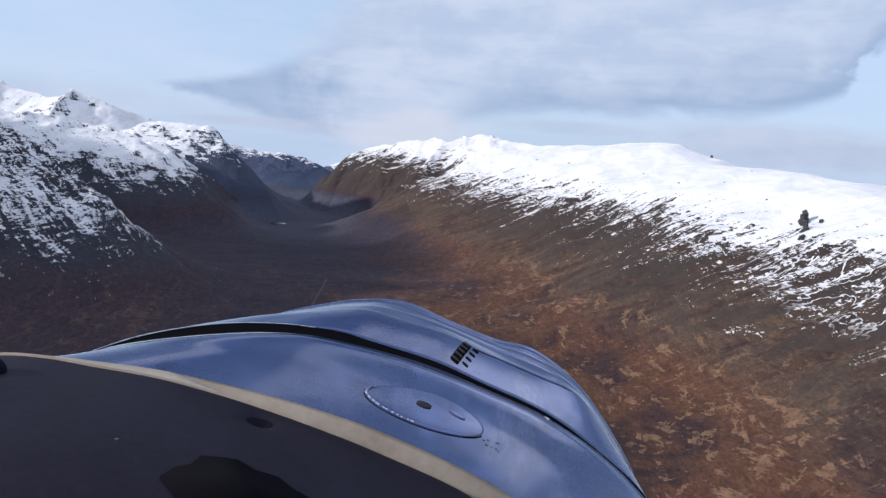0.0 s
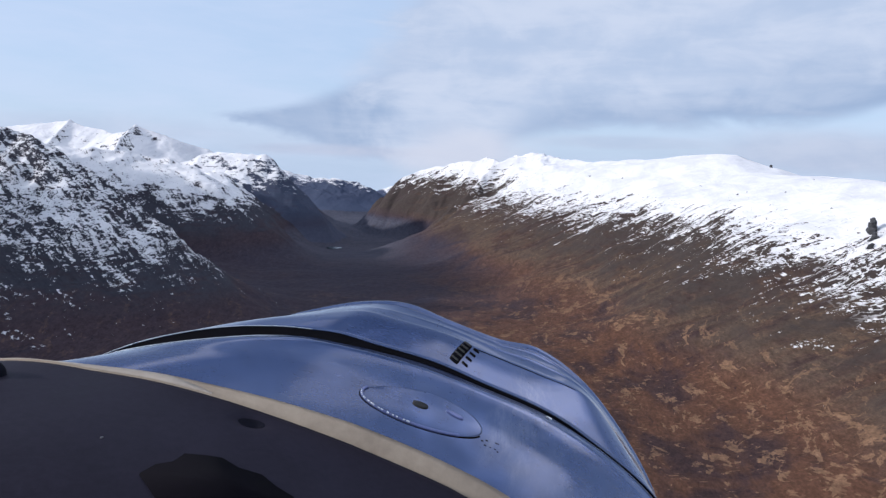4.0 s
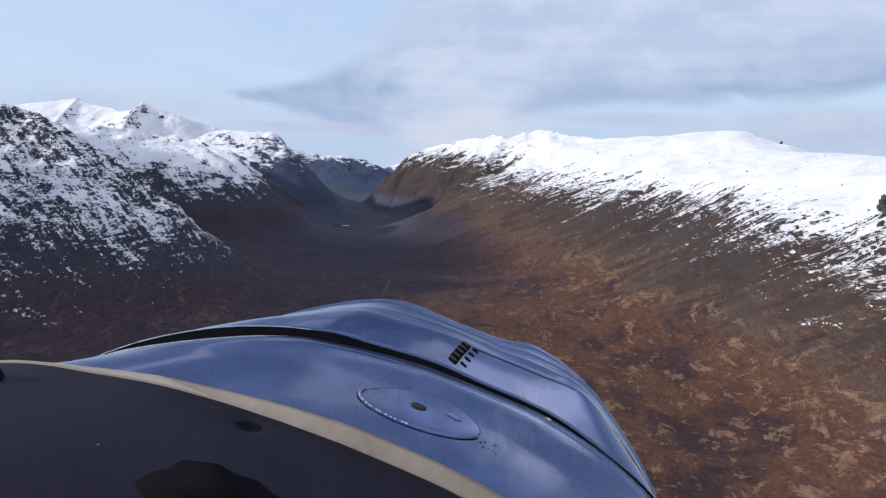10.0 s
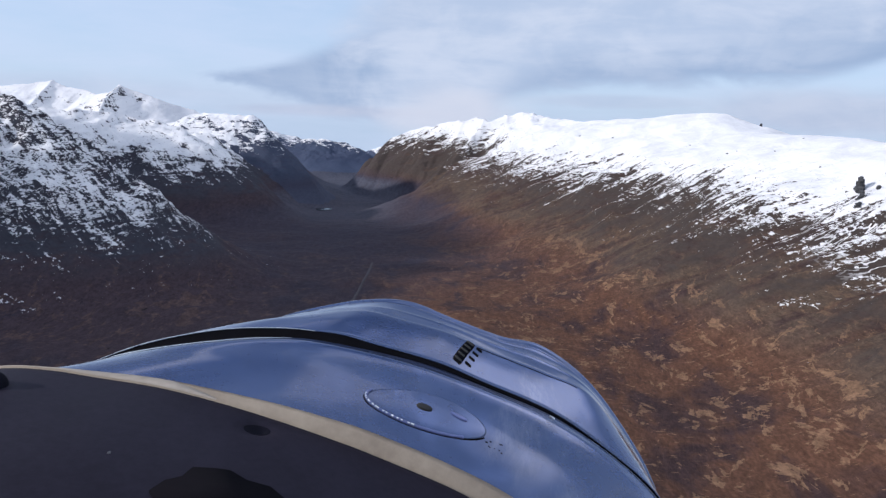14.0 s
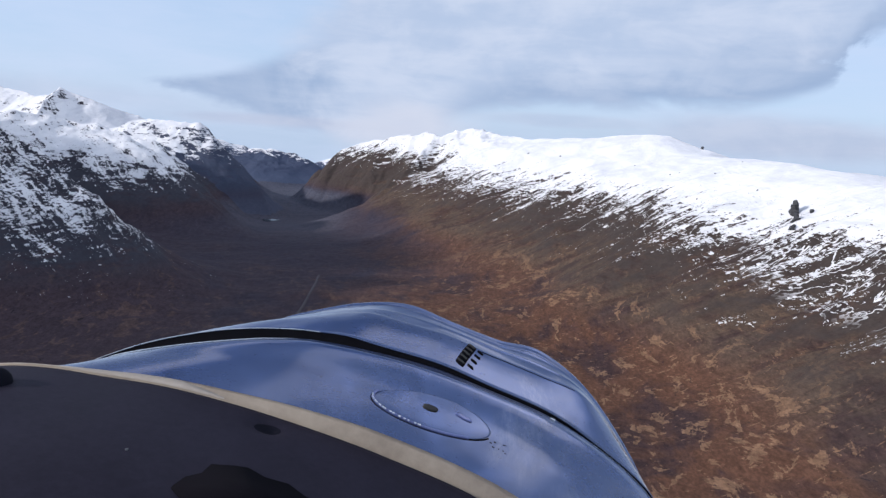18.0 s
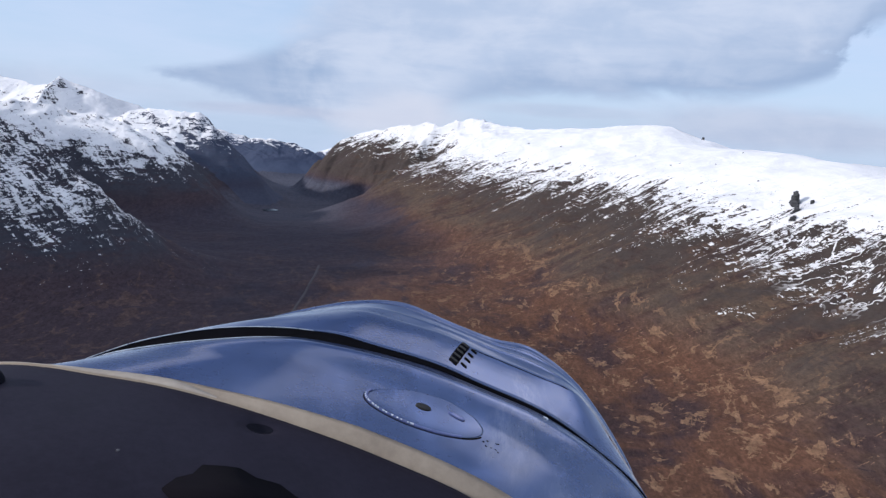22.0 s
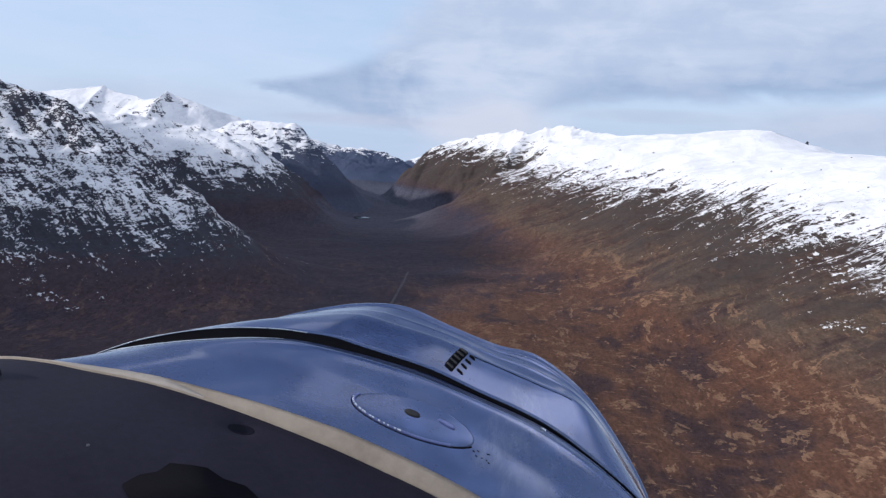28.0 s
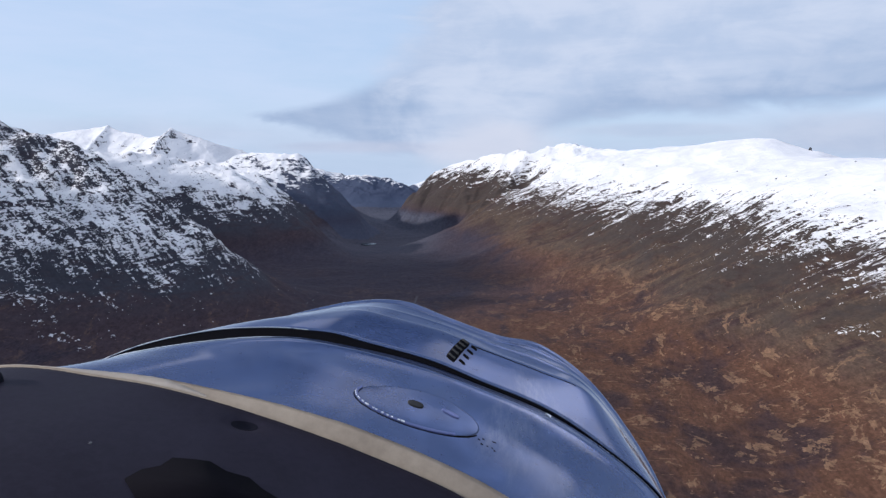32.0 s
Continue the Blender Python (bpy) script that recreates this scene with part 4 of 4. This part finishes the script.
# things on the coaming
# the dimple's shade is painted as a thin dark disc
skin_plate("dimple_shade", DASH_SKIN, -0.256, 1.000, (0.017, -0.003), (0.004, 0.018), 0.0004, SOFT, coaming, "dark disc for the shade in the coaming's dimple")
skin_plate("screw_head", DASH_SKIN, -0.368, 0.806, (0.0017, 0), (0, 0.0030), 0.0008, DULL, coaming, "small dull screw head", 12)
# a thin near-black patch with an irregular outline
pad = bmesh.new()
outline = [(-0.300, 0.745), (-0.296, 0.775), (-0.285, 0.795), (-0.283, 0.824), (-0.262, 0.838), (-0.247, 0.845), (-0.225, 0.834), (-0.200, 0.838),
           (-0.180, 0.822), (-0.158, 0.812), (-0.150, 0.78), (-0.17, 0.74), (-0.22, 0.70), (-0.27, 0.71)]
top = [pad.verts.new(on_skin(DASH_SKIN, x, y, 0.0022)) for x, y in outline]
foot = [pad.verts.new(on_skin(DASH_SKIN, x, y, -0.002)) for x, y in outline]
hub = pad.verts.new(on_skin(DASH_SKIN, -0.225, 0.78, 0.0035))
for i in range(len(top)):
    j = (i + 1) % len(top)
    pad.faces.new((top[i], top[j], hub))
    pad.faces.new((foot[i], foot[j], top[j], top[i]))
bmesh.ops.recalc_face_normals(pad, faces=pad.faces)
fitting("dark_patch", pad, PATCH_BLACK, coaming, "dark patch with an irregular outline on the coaming")
knob = bmesh.new()
bmesh.ops.create_uvsphere(knob, u_segments=20, v_segments=12, radius=0.018)
for v in knob.verts:
    v.co = Vector((v.co.x - 0.586, v.co.y * 1.3 + 0.950, v.co.z * 1.1 - 0.168))
fitting("stop_knob", knob, SOFT, coaming, "black rubber stop at the coaming's edge")

# ---------------------------------------------------------------- on the land


def land_z(x, y):
    return float(land_height(np.array([x, x + 0.01]), np.array([y, y + 0.01]))[0][0])


def ribbon(name, pts, width, mat, label, category, lift=0.5):
    line = curve_through([(*p, 0) for p in pts], 160)
    rows = []
    for i, p in enumerate(line):
        d = (line[min(i + 1, 159)] - line[max(i - 1, 0)]).normalized()
        side = Vector((d.y, -d.x, 0)) * width / 2
        zs = max(land_z(*(p + k * side)[:2]) for k in (-1, 0, 1)) + lift
        rows.append([p + k * side + Vector((0, 0, zs)) for k in (-1.6, -1, 0, 1, 1.6)])
        rows[-1][0].z -= 1.6
        rows[-1][-1].z -= 1.6
    ob = part(name, loft(rows), mat, None)
    return tagged(ob, label, category, kind="structure")


ribbon("road", [(-178, 900), (-176, 980), (-178, 1080), (-182, 1200), (-192, 1330)], 3.4, ROAD,
       "narrow pale road along the floor of the glen", "road")

loch = bmesh.new()
ringv = []
for i in range(40):
    t = 2 * math.pi * i / 40
    r = 1 + 0.18 * math.sin(3 * t + 0.6) + 0.08 * math.sin(7 * t)
    ringv.append(loch.verts.new((-492 + 22 * r * math.cos(t), 2296 + 26 * r * math.sin(t), 0)))
loch.faces.new(ringv)
LZ = max(land_z(v.co.x, v.co.y) for v in ringv) + 0.4
for v in ringv:
    v.co.z = LZ
low = bmesh.ops.extrude_face_region(loch, geom=loch.faces[:])
for g in low["geom"]:
    if isinstance(g, bmesh.types.BMVert):
        g.co.z -= 14
bmesh.ops.recalc_face_normals(loch, faces=loch.faces)
tagged(part("loch", loch, WATER, None, smooth=False), "small bright loch on the floor of the glen", "lake", kind="structure")


def crag(name, x, y, size, tall, seed, label):
    """A broken tower of rock: stacked, leaning blocks with split faces."""
    rnd = random.Random(seed)
    bm = bmesh.new()
    for k in range(7):
        up = k / 6.0
        wide = size * (1.0 - 0.55 * up) * rnd.uniform(0.6, 1.15)
        block = bmesh.ops.create_icosphere(bm, subdivisions=3, radius=1.0)["verts"]
        at = Vector((rnd.uniform(-0.35, 0.35) * size * (1 - up * 0.6), rnd.uniform(-0.35, 0.35) * size, up * tall * 0.86))
        turn = Euler((rnd.uniform(-0.2, 0.2), rnd.uniform(-0.25, 0.25), rnd.uniform(0, 3))).to_matrix()
        for v in block:
            q = v.co.copy()
            q = Vector([math.copysign(abs(c) ** 0.55, c) for c in q])
            q *= 1 + 0.42 * noise.fractal(v.co * 1.7 + Vector((seed, k, 0)), 0.8, 2.2, 5)
            v.co = at + turn @ Vector((q.x * wide, q.y * wide, q.z * tall * 0.17))
    ob = part(name, bm, CRAG, None, smooth=False)
    ob.location = (x, y, land_z(x, y) - tall * 0.08)
    return tagged(ob, label, "rock")


crag("rock_outcrop", 507, 1012, 6.4, 21, 3.0, "black rocky outcrop standing out of the snow slope")
crag("rock_outcrop", 497, 985, 6, 11, 11.0, "dark broken rock below the outcrop in the snow")
crag("rock_outcrop", 519, 988, 3.2, 5.5, 14.0, "dark broken rock below the outcrop in the snow")
crag("rock_outcrop", 483, 962, 4.5, 7, 17.0, "low dark rock below the outcrop in the snow")
crag("summit_rock", 632, 1735, 3.6, 7, 5.0, "dark summit rock on the edge of the snow plateau")
for bx, by, wide, tall, seed in ((205, 2160, 3.4, 3.2, 21), (262, 2010, 3.0, 2.6, 22), (330, 1900, 3.6, 2.8, 23), (352, 1690, 2.6, 2.4, 24), (430, 1560, 2.8, 2.2, 25),
                                 (455, 1400, 2.6, 2.6, 26), (470, 1395, 1.8, 1.6, 27), (498, 1290, 2.2, 2.0, 28), (560, 1330, 2.0, 1.6, 29), (505, 1130, 2.4, 2.2, 30)):
    tagged(crag("boulder", bx, by, wide * 0.75, tall * 0.7, float(seed), "dark boulder poking out of the snow plateau"), group="boulders on the snow plateau")
